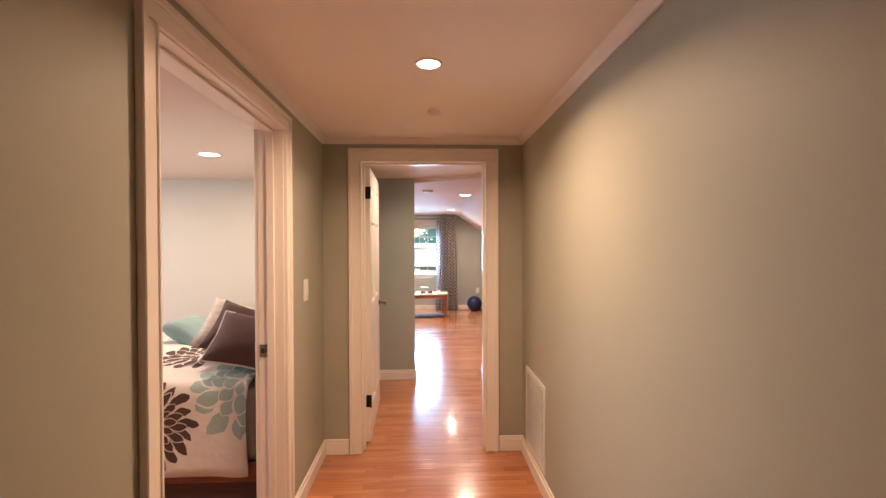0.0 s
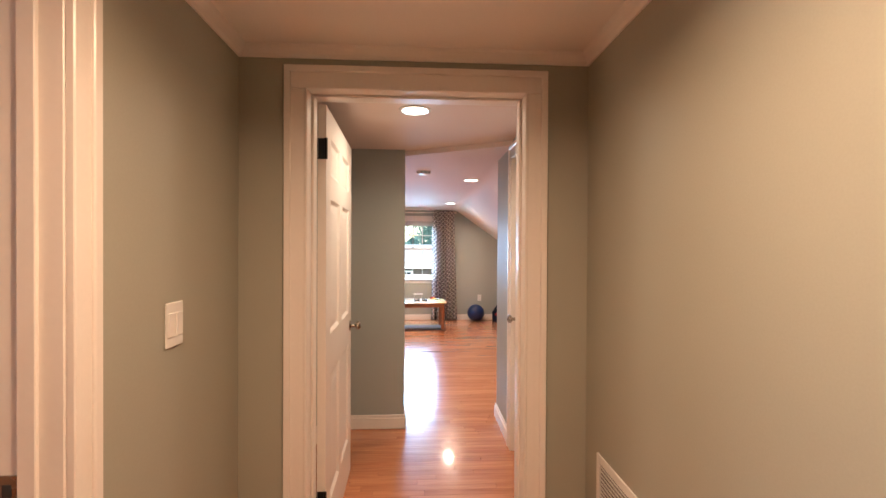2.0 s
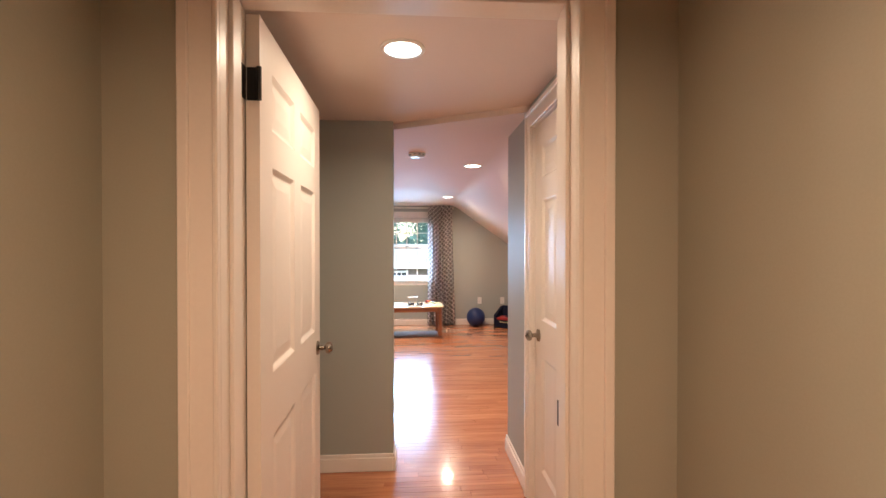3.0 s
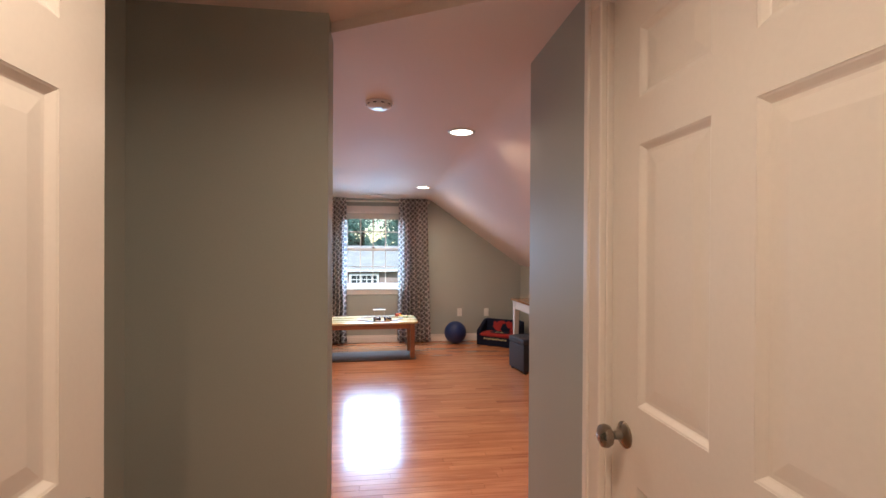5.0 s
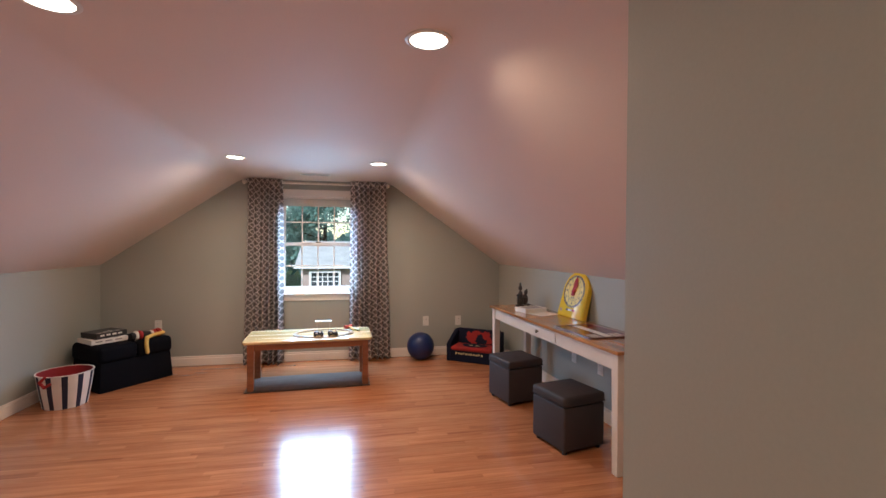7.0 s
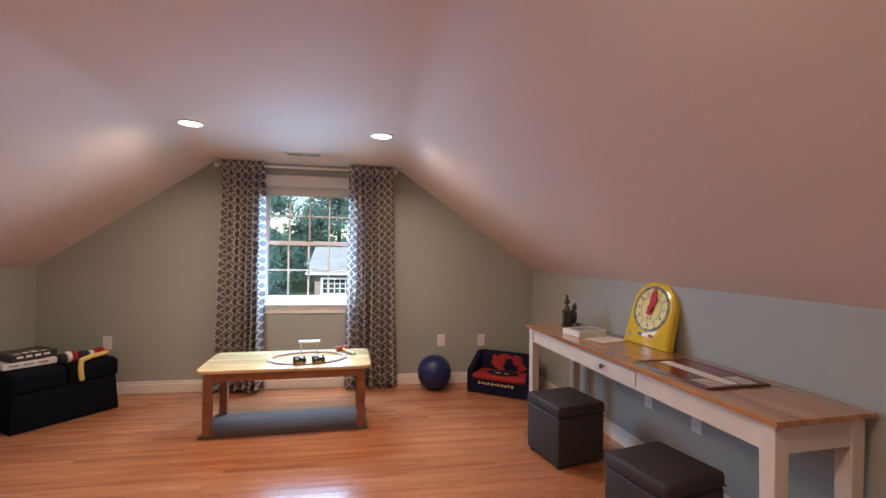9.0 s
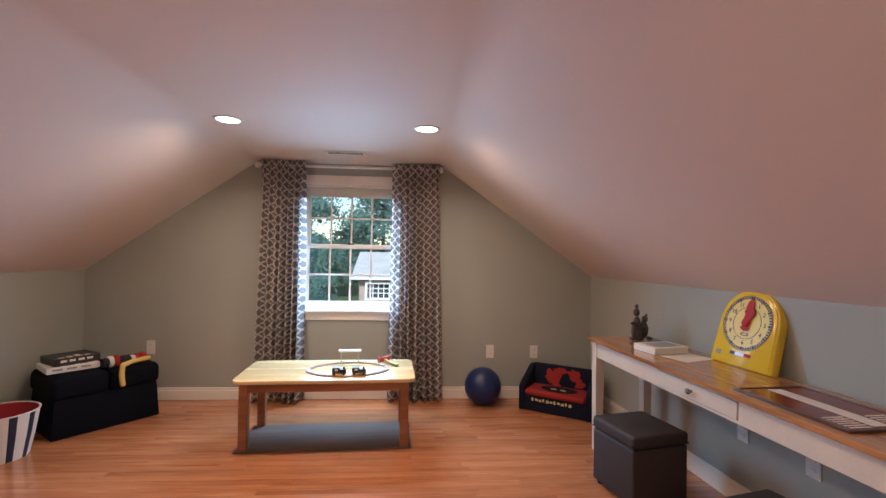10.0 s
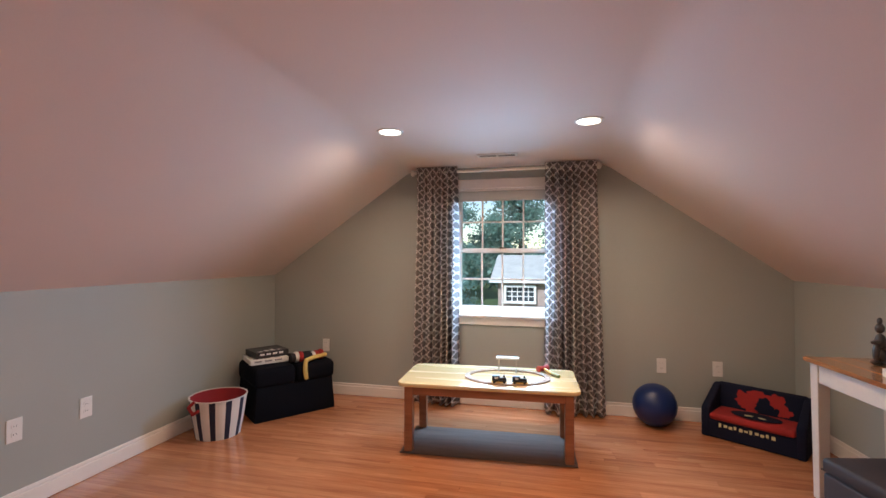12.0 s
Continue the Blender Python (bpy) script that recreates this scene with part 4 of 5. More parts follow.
def cloth_patch(name, cx, cy, rx, ry, at, mat, parent, seed, rough=0.0, label=""):
    """A flat printed shape with a slightly uneven outline."""
    bm, rnd = bmesh.new(), random.Random(seed)
    ph = [rnd.uniform(0, 6.28) for _ in range(3)]
    pts = []
    for k in range(40):
        t = 2 * math.pi * k / 40
        w = 1 + rough * (0.5 * math.sin(3 * t + ph[0]) + 0.35 * math.sin(5 * t + ph[1]) + 0.25 * math.sin(9 * t + ph[2]))
        pts.append((cx + rx * w * math.cos(t), cy + ry * w * math.sin(t)))
    prism(bm, pts, 0.0, 0.003, "z")
    o = part(name, bm, mat, parent, label)
    o.data.transform(at)
    return o


on_seat = Matrix.Translation((0, 0, 0.1845))
cloth_patch("dark_oval", L / 2 + 0.01, 0.108, 0.150, 0.080, on_seat, NAVY, seat, 1, 0.02)
for dx, rz in ((-0.038, 14), (0.040, -14)):
    cloth_patch("pale_mark", 0, 0, 0.025, 0.011, on_seat @ Matrix.Translation((L / 2 + 0.01 + dx, 0.085, 0.0028)) @ Matrix.Rotation(radians(rz), 4, "Z"), CRM, seat, 2)
for x0 in (0.0, L - 0.055):
    bm = bmesh.new()
    prism(bm, [(-0.002, 0.0), (D, 0.0), (D, 0.335), (D - 0.06, 0.330), (0.02, 0.218), (-0.002, 0.205)], x0, x0 + 0.055, "x")
    rounded(bm, 0.014, 3)
    part("arm", bm, NAVY, sofa, smooth=True)
bm = bmesh.new()
prism(bm, [(D - 0.105, 0.11), (D - 0.004, 0.11), (D - 0.004, 0.345), (D - 0.050, 0.345)], 0.03, L - 0.03, "x")
rounded(bm, 0.020, 3)
back = part("backrest", bm, NAVY, sofa, smooth=True)
lean_back = Matrix.Translation((0, D - 0.106, 0.11)) @ Matrix.Rotation(radians(90 - 13.2), 4, "X")
for cx, cy, rx, ry, k in ((0.215, 0.150, 0.062, 0.050, 3), (0.300, 0.185, 0.075, 0.038, 4), (0.400, 0.165, 0.066, 0.050, 5), (0.255, 0.095, 0.050, 0.034, 6), (0.455, 0.110, 0.040, 0.036, 7)):
    cloth_patch("red_patch", cx, cy, rx, ry, lean_back @ Matrix.Translation((0, 0, 0.0002 * k)), REDF, back, k, 0.34)
cloth_patch("dark_patch", 0.335, 0.125, 0.050, 0.055, lean_back @ Matrix.Translation((0, 0, 0.003)), NAVY, back, 9, 0.3)
for k in range(11):
    x = 0.115 + k * 0.031
    part("letter_bar", bx(x, -0.001, 0.088 + 0.005 * (k % 2), x + (0.021 if k % 3 else 0.015), 0.005, 0.114 - 0.004 * (k % 3)), CRM, sofa, "unreadable cream lettering")

# ---- desk ----
DESKTOP = wood_material("honey_pine_desktop", (0.30, 0.115, 0.048), (0.55, 0.27, 0.11), 0.17, 0.10, coat=0.5)
DPAINT = material("chalky_white_paint", (0.66, 0.60, 0.53), 0.5, vary=0.07, scale=6, fine=120, bump=0.04)
DM = pose(1.647, 8.672, 0, 0, 0, 3.9)
desk = thing("desk", "long narrow desk with a honey wood top and white painted legs", "desk", m=DM)
DL, DD, DZ = 2.02, 0.452, 0.752
for k in range(4):
    x0 = k * DD / 4
    b = part("top_board", bx(x0 + 0.0006, -DL, DZ - 0.022, x0 + DD / 4 - 0.0006, 0.0, DZ, bevel=0.002, segments=1), DESKTOP, desk)
    b.data.transform(Matrix.Rotation(radians(90), 4, "Z"))
    b.matrix_basis = Matrix.Rotation(radians(-90), 4, "Z")
AZ0, AZ1 = DZ - 0.125, DZ - 0.022
for y0, y1 in ((-0.74, -0.085), (-DL + 0.085, -1.27)):
    part("front_apron", bx(0.030, y0, AZ0, 0.048, y1, AZ1), DPAINT, desk)
for z0, z1 in ((AZ1 - 0.014, AZ1), (AZ0, AZ0 + 0.012)):
    part("drawer_rail", bx(0.030, -1.27, z0, 0.048, -0.74, z1), DPAINT, desk)
part("back_apron", bx(DD - 0.045, -DL + 0.085, AZ0, DD - 0.028, -0.085, AZ1), DPAINT, desk)
for y0, y1 in ((-0.045, -0.028), (-DL + 0.028, -DL + 0.045)):
    part("end_apron", bx(0.085, y0, AZ0, DD - 0.085, y1, AZ1), DPAINT, desk)
for x0 in (0.022, DD - 0.085):
    for y0 in (-0.085, -DL + 0.022):
        bm = bmesh.new()
        lo = [(x0 + 0.006, y0 + 0.006), (x0 + 0.057, y0 + 0.006), (x0 + 0.057, y0 + 0.057), (x0 + 0.006, y0 + 0.057)]
        hi = [(x0, y0), (x0 + 0.063, y0), (x0 + 0.063, y0 + 0.063), (x0, y0 + 0.063)]
        va, vb = [bm.verts.new((*p, 0.0)) for p in lo], [bm.verts.new((*p, DZ - 0.023)) for p in hi]
        bm.faces.new(va)
        bm.faces.new(vb)
        for k in range(4):
            bm.faces.new((va[k], va[(k + 1) % 4], vb[(k + 1) % 4], vb[k]))
        bmesh.ops.recalc_face_normals(bm, faces=bm.faces)
        rounded(bm, 0.004, 2)
        part("leg", bm, DPAINT, desk)
drawer = part("drawer", bx(0.026, -1.265, AZ0 + 0.014, 0.044, -0.745, AZ1 - 0.016, bevel=0.003), DPAINT, desk, "white drawer front")
bm = bmesh.new()
lathe(bm, [(0.0, 0), (0.007, 0.0), (0.006, 0.010), (0.014, 0.018), (0.013, 0.025), (0, 0.028)], 18, Matrix.Translation((0.026, -1.0, (AZ0 + AZ1) / 2)) @ Matrix.Rotation(radians(-90), 4, "Y"))
part("knob", bm, BRASS, drawer, "small metal drawer knob", smooth=True)

# ---- cube ottomans ----
LEATH = material("dark_brown_leather", (0.036, 0.027, 0.028), 0.68, vary=0.15, scale=14, fine=220, bump=0.12)


def cube_ottoman(m):
    o = thing("cube_ottoman", "dark brown leather cube ottoman by the desk", "ottoman", "cube ottomans", m)
    s, h = 0.175, 0.380
    bm = bmesh.new()
    box(bm, -s + 0.004, -s + 0.004, 0.022, s - 0.004, s - 0.004, h - 0.068)
    rounded(bm, 0.012, 3)
    part("body", bm, LEATH, o, smooth=True)
    bm = bmesh.new()
    box(bm, -s, -s, h - 0.066, s, s, h)
    rounded(bm, 0.018, 3)
    for v in bm.verts:
        if v.co.z > h - 0.004:
            v.co.z += 0.010 * max(0, 1 - (v.co.x / s) ** 2) * max(0, 1 - (v.co.y / s) ** 2)
    part("lid", bm, LEATH, o, "padded lid", smooth=True)
    bm = boxes((-s - 0.001, -s - 0.001, h - 0.058, s + 0.001, s + 0.001, h - 0.055))
    part("seam", bm, LEATH, o)
    for x in (-1, 1):
        for y in (-1, 1):
            bm = bmesh.new()
            tube(bm, (x * (s - 0.035), y * (s - 0.035), 0.0), (x * (s - 0.035), y * (s - 0.035), 0.024), 0.016, 12, 0.019)
            part("foot", bm, BLK, o)
    return o


first = cube_ottoman(pose(1.705, 8.085, 0, 0, 0, 12))
copy_thing(first, pose(1.750, 7.185, 0, 0, 0, 13))

# ---- things on the desk ----
YC = material("yellow_clock_plastic", (0.84, 0.58, 0.045), 0.17, vary=0.05, scale=5)
YD = material("yellow_clock_dial", (0.87, 0.69, 0.19), 0.42, vary=0.05)
INK = material("dark_blue_ink", (0.02, 0.03, 0.09), 0.5)
HAND = material("red_clock_hand", (0.50, 0.006, 0.010), 0.60, vary=0.08, scale=10)
CM = pose(2.080, 7.828, DZ + 0.003, 0, 0, -84) @ Matrix.Rotation(radians(-15), 4, "X")
clock = thing("teaching_clock", "yellow plastic teaching clock with red hands leaning on the wall", "toy clock", m=CM)
cw, ch, cr, ct = 0.186, 0.232, 0.172, 0.052


def clock_outline(inset):
    """Straight foot, sides drawn in a little, and a round head."""
    w, r = cw - inset, cr - inset
    pts = [(-w, inset), (w, inset)]
    for k in range(0, 181, 9):
        a = radians(k)
        pts.append((r * math.cos(a) * (1 + 0.03 * abs(math.cos(a))), ch + r * math.sin(a)))
    return pts


bm = bmesh.new()
prism(bm, clock_outline(0.0), 0.004, ct)
rounded(bm, 0.010, 3, 40)
part("body", bm, YC, clock, smooth=True)
bm = bmesh.new()
prism(bm, clock_outline(0.014), 0.0, 0.006)
rounded(bm, 0.003, 2, 40)
part("face_plate", bm, YC, clock, smooth=True)
dial_at = Matrix.Translation((0, -0.0005, ch - 0.006)) @ Matrix.Rotation(radians(90), 4, "X")
bm = bmesh.new()
lathe(bm, [(0, 0), (0.143, 0), (0.143, 0.002), (0, 0.002)], 48, dial_at)
dial = part("dial", bm, YD, clock, "paler yellow dial")
for r0, r1 in ((0.1405, 0.1425), (0.080, 0.0820)):
    bm = bmesh.new()
    lathe(bm, [(r0, 0.002), (r1, 0.002), (r1, 0.0032), (r0, 0.0032), (r0, 0.002)], 48, dial_at, cap=False)
    part("ring", bm, INK, dial)
# the ring of small minute figures, too small to read
bm = bmesh.new()
for k in range(60):
    w = 0.0042 if k % 5 else 0.0056
    box(bm, -w, 0.1255 if k % 5 else 0.122, 0.002, w, 0.1385, 0.0032, dial_at @ Matrix.Rotation(radians(6 * k), 4, "Z"))
part("minute_ring", bm, INK, dial)
for k in range(12):
    a = radians(90 - 30 * (k + 1))
    cu = bpy.data.curves.new("numeral", "FONT")
    cu.body, cu.size, cu.align_x, cu.align_y, cu.extrude = str(k + 1), 0.030, "CENTER", "CENTER", 0.0006
    tmp = bpy.data.objects.new("numeral", cu)
    me = bpy.data.meshes.new_from_object(tmp)
    bpy.data.objects.remove(tmp)
    me.materials.append(INK)
    o = new("numeral", me)
    o.parent = dial
    o.matrix_basis = dial_at @ Matrix.Translation((0.102 * math.cos(a), 0.102 * math.sin(a), 0.0028))
for ang, ln, wd, z in ((4, 0.128, 0.026, 0.006), (-176, 0.042, 0.030, 0.006), (14, 0.086, 0.036, 0.010)):
    bm = bmesh.new()
    prism(bm, [(-wd * 0.5, 0), (wd * 0.5, 0), (wd * 0.55, ln * 0.45), (wd * 0.85, ln * 0.60), (wd * 0.70, ln * 0.82), (0, ln), (-wd * 0.70, ln * 0.82), (-wd * 0.85, ln * 0.60), (-wd * 0.55, ln * 0.45)], z, z + 0.003, "z")
    o = part("hand", bm, HAND, clock, "red clock hand")
    o.data.transform(dial_at @ Matrix.Rotation(radians(-ang), 4, "Z"))
bm = bmesh.new()
lathe(bm, [(0, 0.002), (0.022, 0.002), (0.020, 0.015), (0.012, 0.018), (0, 0.018)], 20, dial_at)
part("hub", bm, HAND, clock, smooth=True)
bm = bmesh.new()
lathe(bm, [(0.016, 0.002), (0.024, 0.002), (0.024, 0.003), (0.016, 0.003), (0.016, 0.002)], 16, dial_at @ Matrix.Translation((0, -0.058, 0)) @ Matrix.Diagonal((1, 0.35, 1, 1)), cap=False)
part("small_mark", bm, INK, dial)
for x0, x1, mt in ((-0.062, -0.032, INK), (-0.030, 0.022, WHITE_TOY), (0.024, 0.064, HAND)):
    part("label_bar", bx(x0, -0.0016, 0.056, x1, 0.001, 0.072), mt, clock, "small printed label")
part("label_bar", bx(-0.150, -0.0016, 0.040, -0.118, 0.001, 0.066), TRACK, clock, "small printed label")

STONE = material("dark_bronze", (0.10, 0.088, 0.082), 0.36, metal=0.6, vary=0.3, scale=30, bump=0.1)
bm = bmesh.new()
FX, FY = 1.945, 8.535
for x, y, z, rx, ry, rz in ((-0.02, 0, 0.045, 0.030, 0.028, 0.045), (-0.022, 0, 0.115, 0.024, 0.024, 0.045), (-0.024, 0, 0.185, 0.020, 0.021, 0.026), (-0.024, 0, 0.222, 0.011, 0.012, 0.018), (0.038, 0.01, 0.070, 0.032, 0.030, 0.058), (0.048, 0.01, 0.140, 0.020, 0.020, 0.024), (0.060, 0.012, 0.162, 0.008, 0.008, 0.014), (-0.055, -0.012, 0.062, 0.014, 0.016, 0.050), (-0.062, -0.015, 0.016, 0.024, 0.018, 0.014), (0.010, -0.026, 0.085, 0.040, 0.012, 0.013), (-0.05, -0.01, 0.115, 0.028, 0.012, 0.012), (0.06, -0.02, 0.015, 0.022, 0.020, 0.014), (-0.01, -0.02, 0.014, 0.03, 0.02, 0.013)):
    r = bmesh.ops.create_uvsphere(bm, u_segments=14, v_segments=10, radius=1)
    bmesh.ops.transform(bm, matrix=Matrix.Translation((x, y, z)) @ Matrix.Diagonal((rx, ry, rz, 1)), verts=r["verts"])
fig = link("figurine", bm, STONE, smooth=True)
fig.matrix_basis = pose(FX, FY, DZ, 0, 0, 10)
tagged(fig, "small dark bronze figurine standing on the desk", "figurine")

PAPER = material("white_paper", (0.78, 0.75, 0.70), 0.7, vary=0.03)
COVER = material("book_cover_grey", (0.30, 0.28, 0.27), 0.4, vary=0.25, scale=20)
book = thing("book", "thick white book lying on papers on the desk", "book", m=pose(1.90, 8.20, DZ + 0.0022, 0, 0, 12))
part("pages", bx(-0.115, -0.083, 0.002, 0.115, 0.083, 0.034, bevel=0.002, segments=1), PAPER, book)
part("cover", boxes((-0.118, -0.086, 0.0, 0.118, 0.086, 0.002), (-0.118, -0.086, 0.034, 0.118, 0.086, 0.0365), (-0.120, -0.086, 0.0, -0.116, 0.086, 0.0365)), PAPER, book)
part("cover_print", bx(-0.085, -0.060, 0.0366, 0.090, 0.062, 0.0374), COVER, book, "grey cover picture")
sheet = thing("paper_sheet", "loose sheet of white paper under the book", "paper", m=pose(1.925, 8.12, DZ + 0.0003, 0, 0, 20))
part("leaf", bx(-0.108, -0.17, 0, 0.108, 0.17, 0.0012), PAPER, sheet)

pic = thing("framed_picture", "dark framed picture under glass lying flat on the desk", "picture", m=pose(1.955, 7.235, DZ + 0.0003, 0, 0, 3.9))
FR = material("dark_wood_frame", (0.09, 0.035, 0.022), 0.35, vary=0.2, scale=12)
part("frame", boxes((-0.162, -0.232, 0, -0.150, 0.232, 0.009), (0.150, -0.232, 0, 0.162, 0.232, 0.009), (-0.150, -0.232, 0, 0.150, -0.220, 0.009), (-0.150, 0.220, 0, 0.150, 0.232, 0.009), bevel=0.002), FR, pic)
part("print", bx(-0.150, -0.220, 0.001, 0.150, 0.220, 0.006), material("maroon_print", (0.20, 0.035, 0.028), 0.12, vary=0.35, scale=7), pic, "maroon print")
part("pale_strip", bx(-0.030, -0.200, 0.006, 0.030, 0.200, 0.0072), PAPER, pic, "pale strip across the print")
for k in range(6):
    part("text_bar", bx(-0.125 + 0.0 * k, -0.205 + k * 0.018, 0.006, -0.045, -0.198 + k * 0.018, 0.0071), PAPER, pic)
    part("text_bar", bx(0.045, -0.205 + k * 0.018, 0.006, 0.125, -0.198 + k * 0.018, 0.0071), PAPER, pic)

# ---- navy storage bench with games ----
BENCH = material("navy_upholstery", (0.0035, 0.0042, 0.008), 0.9, vary=0.2, scale=8, fine=260, bump=0.12)
BENCH.node_tree.nodes["Principled BSDF"].inputs["Specular IOR Level"].default_value = 0.15
ba = radians(52)
bench = thing("storage_bench", "navy upholstered storage bench in the corner", "bench", m=Matrix.Translation((-1.937, 8.838, 0)) @ Matrix.Rotation(ba, 4, "Z"))
BL, BD = 0.67, 0.505
bm = bmesh.new()
va = [bm.verts.new(p) for p in ((0, 0, 0), (BL, 0, 0), (BL, BD, 0), (0, BD, 0))]
vb = [bm.verts.new(p) for p in ((0.018, 0.018, 0.27), (BL - 0.018, 0.018, 0.27), (BL - 0.018, BD - 0.018, 0.27), (0.018, BD - 0.018, 0.27))]
bm.faces.new(va)
bm.faces.new(vb)
for k in range(4):
    bm.faces.new((va[k], va[(k + 1) % 4], vb[(k + 1) % 4], vb[k]))
bmesh.ops.recalc_face_normals(bm, faces=bm.faces)
rounded(bm, 0.012, 2)
part("skirt", bm, BENCH, bench, smooth=True)
for k in range(2):
    bm = bmesh.new()
    x0 = 0.004 + k * (BL / 2)
    box(bm, x0, 0.002, 0.262, x0 + BL / 2 - 0.008, BD - 0.004, 0.408)
    rounded(bm, 0.034, 4)
    for v in bm.verts:
        if v.co.z > 0.40:
            u = (v.co.x - x0) / (BL / 2) * 2 - 1
            v.co.z += 0.016 * max(0, 1 - u * u)
    part("cushion", bm, BENCH, bench, smooth=True)
def game_box(mat_side, mat_top, lx, ly, h, m, label, bars):
    g = thing("board_game", label, "board game", "games on the bench", m)
    part("box", bx(-lx / 2, -ly / 2, 0, lx / 2, ly / 2, h * 0.45, bevel=0.002, segments=1), mat_side, g)
    part("lid", bx(-lx / 2 - 0.002, -ly / 2 - 0.002, h * 0.2, lx / 2 + 0.002, ly / 2 + 0.002, h, bevel=0.002, segments=1), mat_top, g)
    for k in range(bars):
        x = -lx / 2 + 0.03 + k * (lx - 0.06) / bars
        part("print_bar", bx(x, -ly / 2 - 0.0032, h * 0.45, x + (lx - 0.06) / bars * 0.7, -ly / 2 - 0.0015, h * 0.75), PAPER if mat_top is not PAPER else COVER, g)
        part("print_bar", bx(x, -ly / 2 + 0.02, h - 0.0004, x + (lx - 0.06) / bars * 0.6, -ly / 2 + 0.05 + 0.02 * (k % 3), h + 0.0008), PAPER if mat_top is not PAPER else COVER, g)
    return g


BOXB = material("black_printed_card", (0.03, 0.028, 0.03), 0.4, vary=0.5, scale=18)
bpos = Matrix.Translation((-1.937, 8.838, 0)) @ Matrix.Rotation(ba, 4, "Z")
game_box(PAPER, PAPER, 0.30, 0.27, 0.042, bpos @ pose(0.165, 0.275, 0.4215, 0, 0, -3), "flat white board game box on the bench", 3)
game_box(BOXB, BOXB, 0.27, 0.23, 0.052, bpos @ pose(0.18, 0.285, 0.465, 0, 0, 5), "black printed board game box on top of another box", 4)
# knitted toy lying on the bench
cloth = thing("stuffed_toy", "red and black striped soft toy with yellow legs on the bench", "soft toy")
def bent_tube(bm, pts, r, steps=12):
    for p, q in zip(pts, pts[1:]):
        tube(bm, p, q, r, steps)
    for p in pts:
        s = bmesh.ops.create_uvsphere(bm, u_segments=12, v_segments=8, radius=r)
        bmesh.ops.translate(bm, vec=p, verts=s["verts"])
BLKF = material("black_knit", (0.02, 0.018, 0.02), 0.9, fine=300, bump=0.15)
WHF = material("white_knit", (0.7, 0.67, 0.62), 0.9, fine=300, bump=0.15)
YELF = material("yellow_knit", (0.72, 0.52, 0.16), 0.9, fine=300, bump=0.15)
for k, (x, mt) in enumerate(((0.33, BLKF), (0.365, WHF), (0.40, REDF), (0.435, BLKF), (0.47, BLKF), (0.505, WHF), (0.54, REDF), (0.575, REDF))):
    bm = bmesh.new()
    r = 0.040 + 0.008 * math.sin(k)
    lathe(bm, [(0, -0.021), (r * 0.86, -0.019), (r, 0), (r * 0.86, 0.019), (0, 0.021)], 18, Matrix.Rotation(radians(90), 4, "Y"))
    o = part("body_band", bm, mt, cloth, smooth=True)
    o.matrix_basis = bpos @ Matrix.Translation((x, 0.10 + 0.012 * math.sin(k * 1.3), 0.452))
bm = bmesh.new()
bent_tube(bm, [(0.60, 0.06, 0.452), (0.48, 0.03, 0.447), (0.40, -0.016, 0.440), (0.392, -0.022, 0.37), (0.402, -0.022, 0.30)], 0.018)
o = part("leg", bm, YELF, cloth, "yellow leg hanging over the edge", smooth=True)
o.matrix_basis = bpos
bm = bmesh.new()
bent_tube(bm, [(0.60, 0.13, 0.445), (0.55, 0.16, 0.445), (0.50, 0.165, 0.442)], 0.019)
o = part("leg", bm, YELF, cloth, smooth=True)
o.matrix_basis = bpos

# ---- striped bucket ----
SW = material("white_canvas", (0.70, 0.66, 0.62), 0.8, vary=0.06, scale=10, fine=250, bump=0.1)
SN = material("navy_canvas", (0.015, 0.017, 0.040), 0.8, vary=0.1, scale=10, fine=250, bump=0.1)
SR = material("red_canvas", (0.30, 0.015, 0.020), 0.8, vary=0.1, scale=10, fine=250, bump=0.1)
bucket = thing("striped_bucket", "navy and white striped canvas bucket with a red lining", "bucket", m=pose(-2.09, 8.635, 0, 0, 0, 11))
NS, RB, RT, BH = 22, 0.150, 0.194, 0.280
for k in range(NS):
    bm = bmesh.new()
    cols = []
    for s in range(4):
        t = 2 * math.pi * (k + (0.12 + 0.76 * s / 3 if k % 2 else -0.12 + 1.24 * s / 3)) / NS
        cols.append([bm.verts.new((r * math.cos(t), r * math.sin(t), z)) for r, z in ((RB, 0.0), (RB + (RT - RB) * 0.5 + 0.003, BH * 0.5), (RT, BH), (RT - 0.005, BH), (RB + (RT - RB) * 0.5 - 0.003, BH * 0.5), (RB - 0.005, 0.004))])
    for p, q in zip(cols, cols[1:]):
        for i in range(6):
            bm.faces.new((p[i], q[i], q[(i + 1) % 6], p[(i + 1) % 6]))
    part("stripe", bm, SN if k % 2 else SW, bucket)
bm = bmesh.new()
lathe(bm, [(0, 0.006), (RB - 0.008, 0.006), (RT - 0.006, BH - 0.001), (RT - 0.010, BH - 0.001), (RB - 0.012, 0.010), (0, 0.010)], 48)
part("lining", bm, SR, bucket, "red lining", smooth=True)
bm = bmesh.new()
lathe(bm, [(RT - 0.007, BH - 0.003), (RT + 0.003, BH - 0.003), (RT + 0.003, BH + 0.003), (RT - 0.007, BH + 0.003), (RT - 0.007, BH - 0.003)], 48, cap=False)
part("rim", bm, SW, bucket)
bm = bmesh.new()
bent_tube(bm, [(-0.07, -0.200, BH + 0.004), (-0.10, -0.206, BH - 0.03), (-0.07, -0.206, BH - 0.075), (-0.03, -0.212, BH - 0.05)], 0.011)
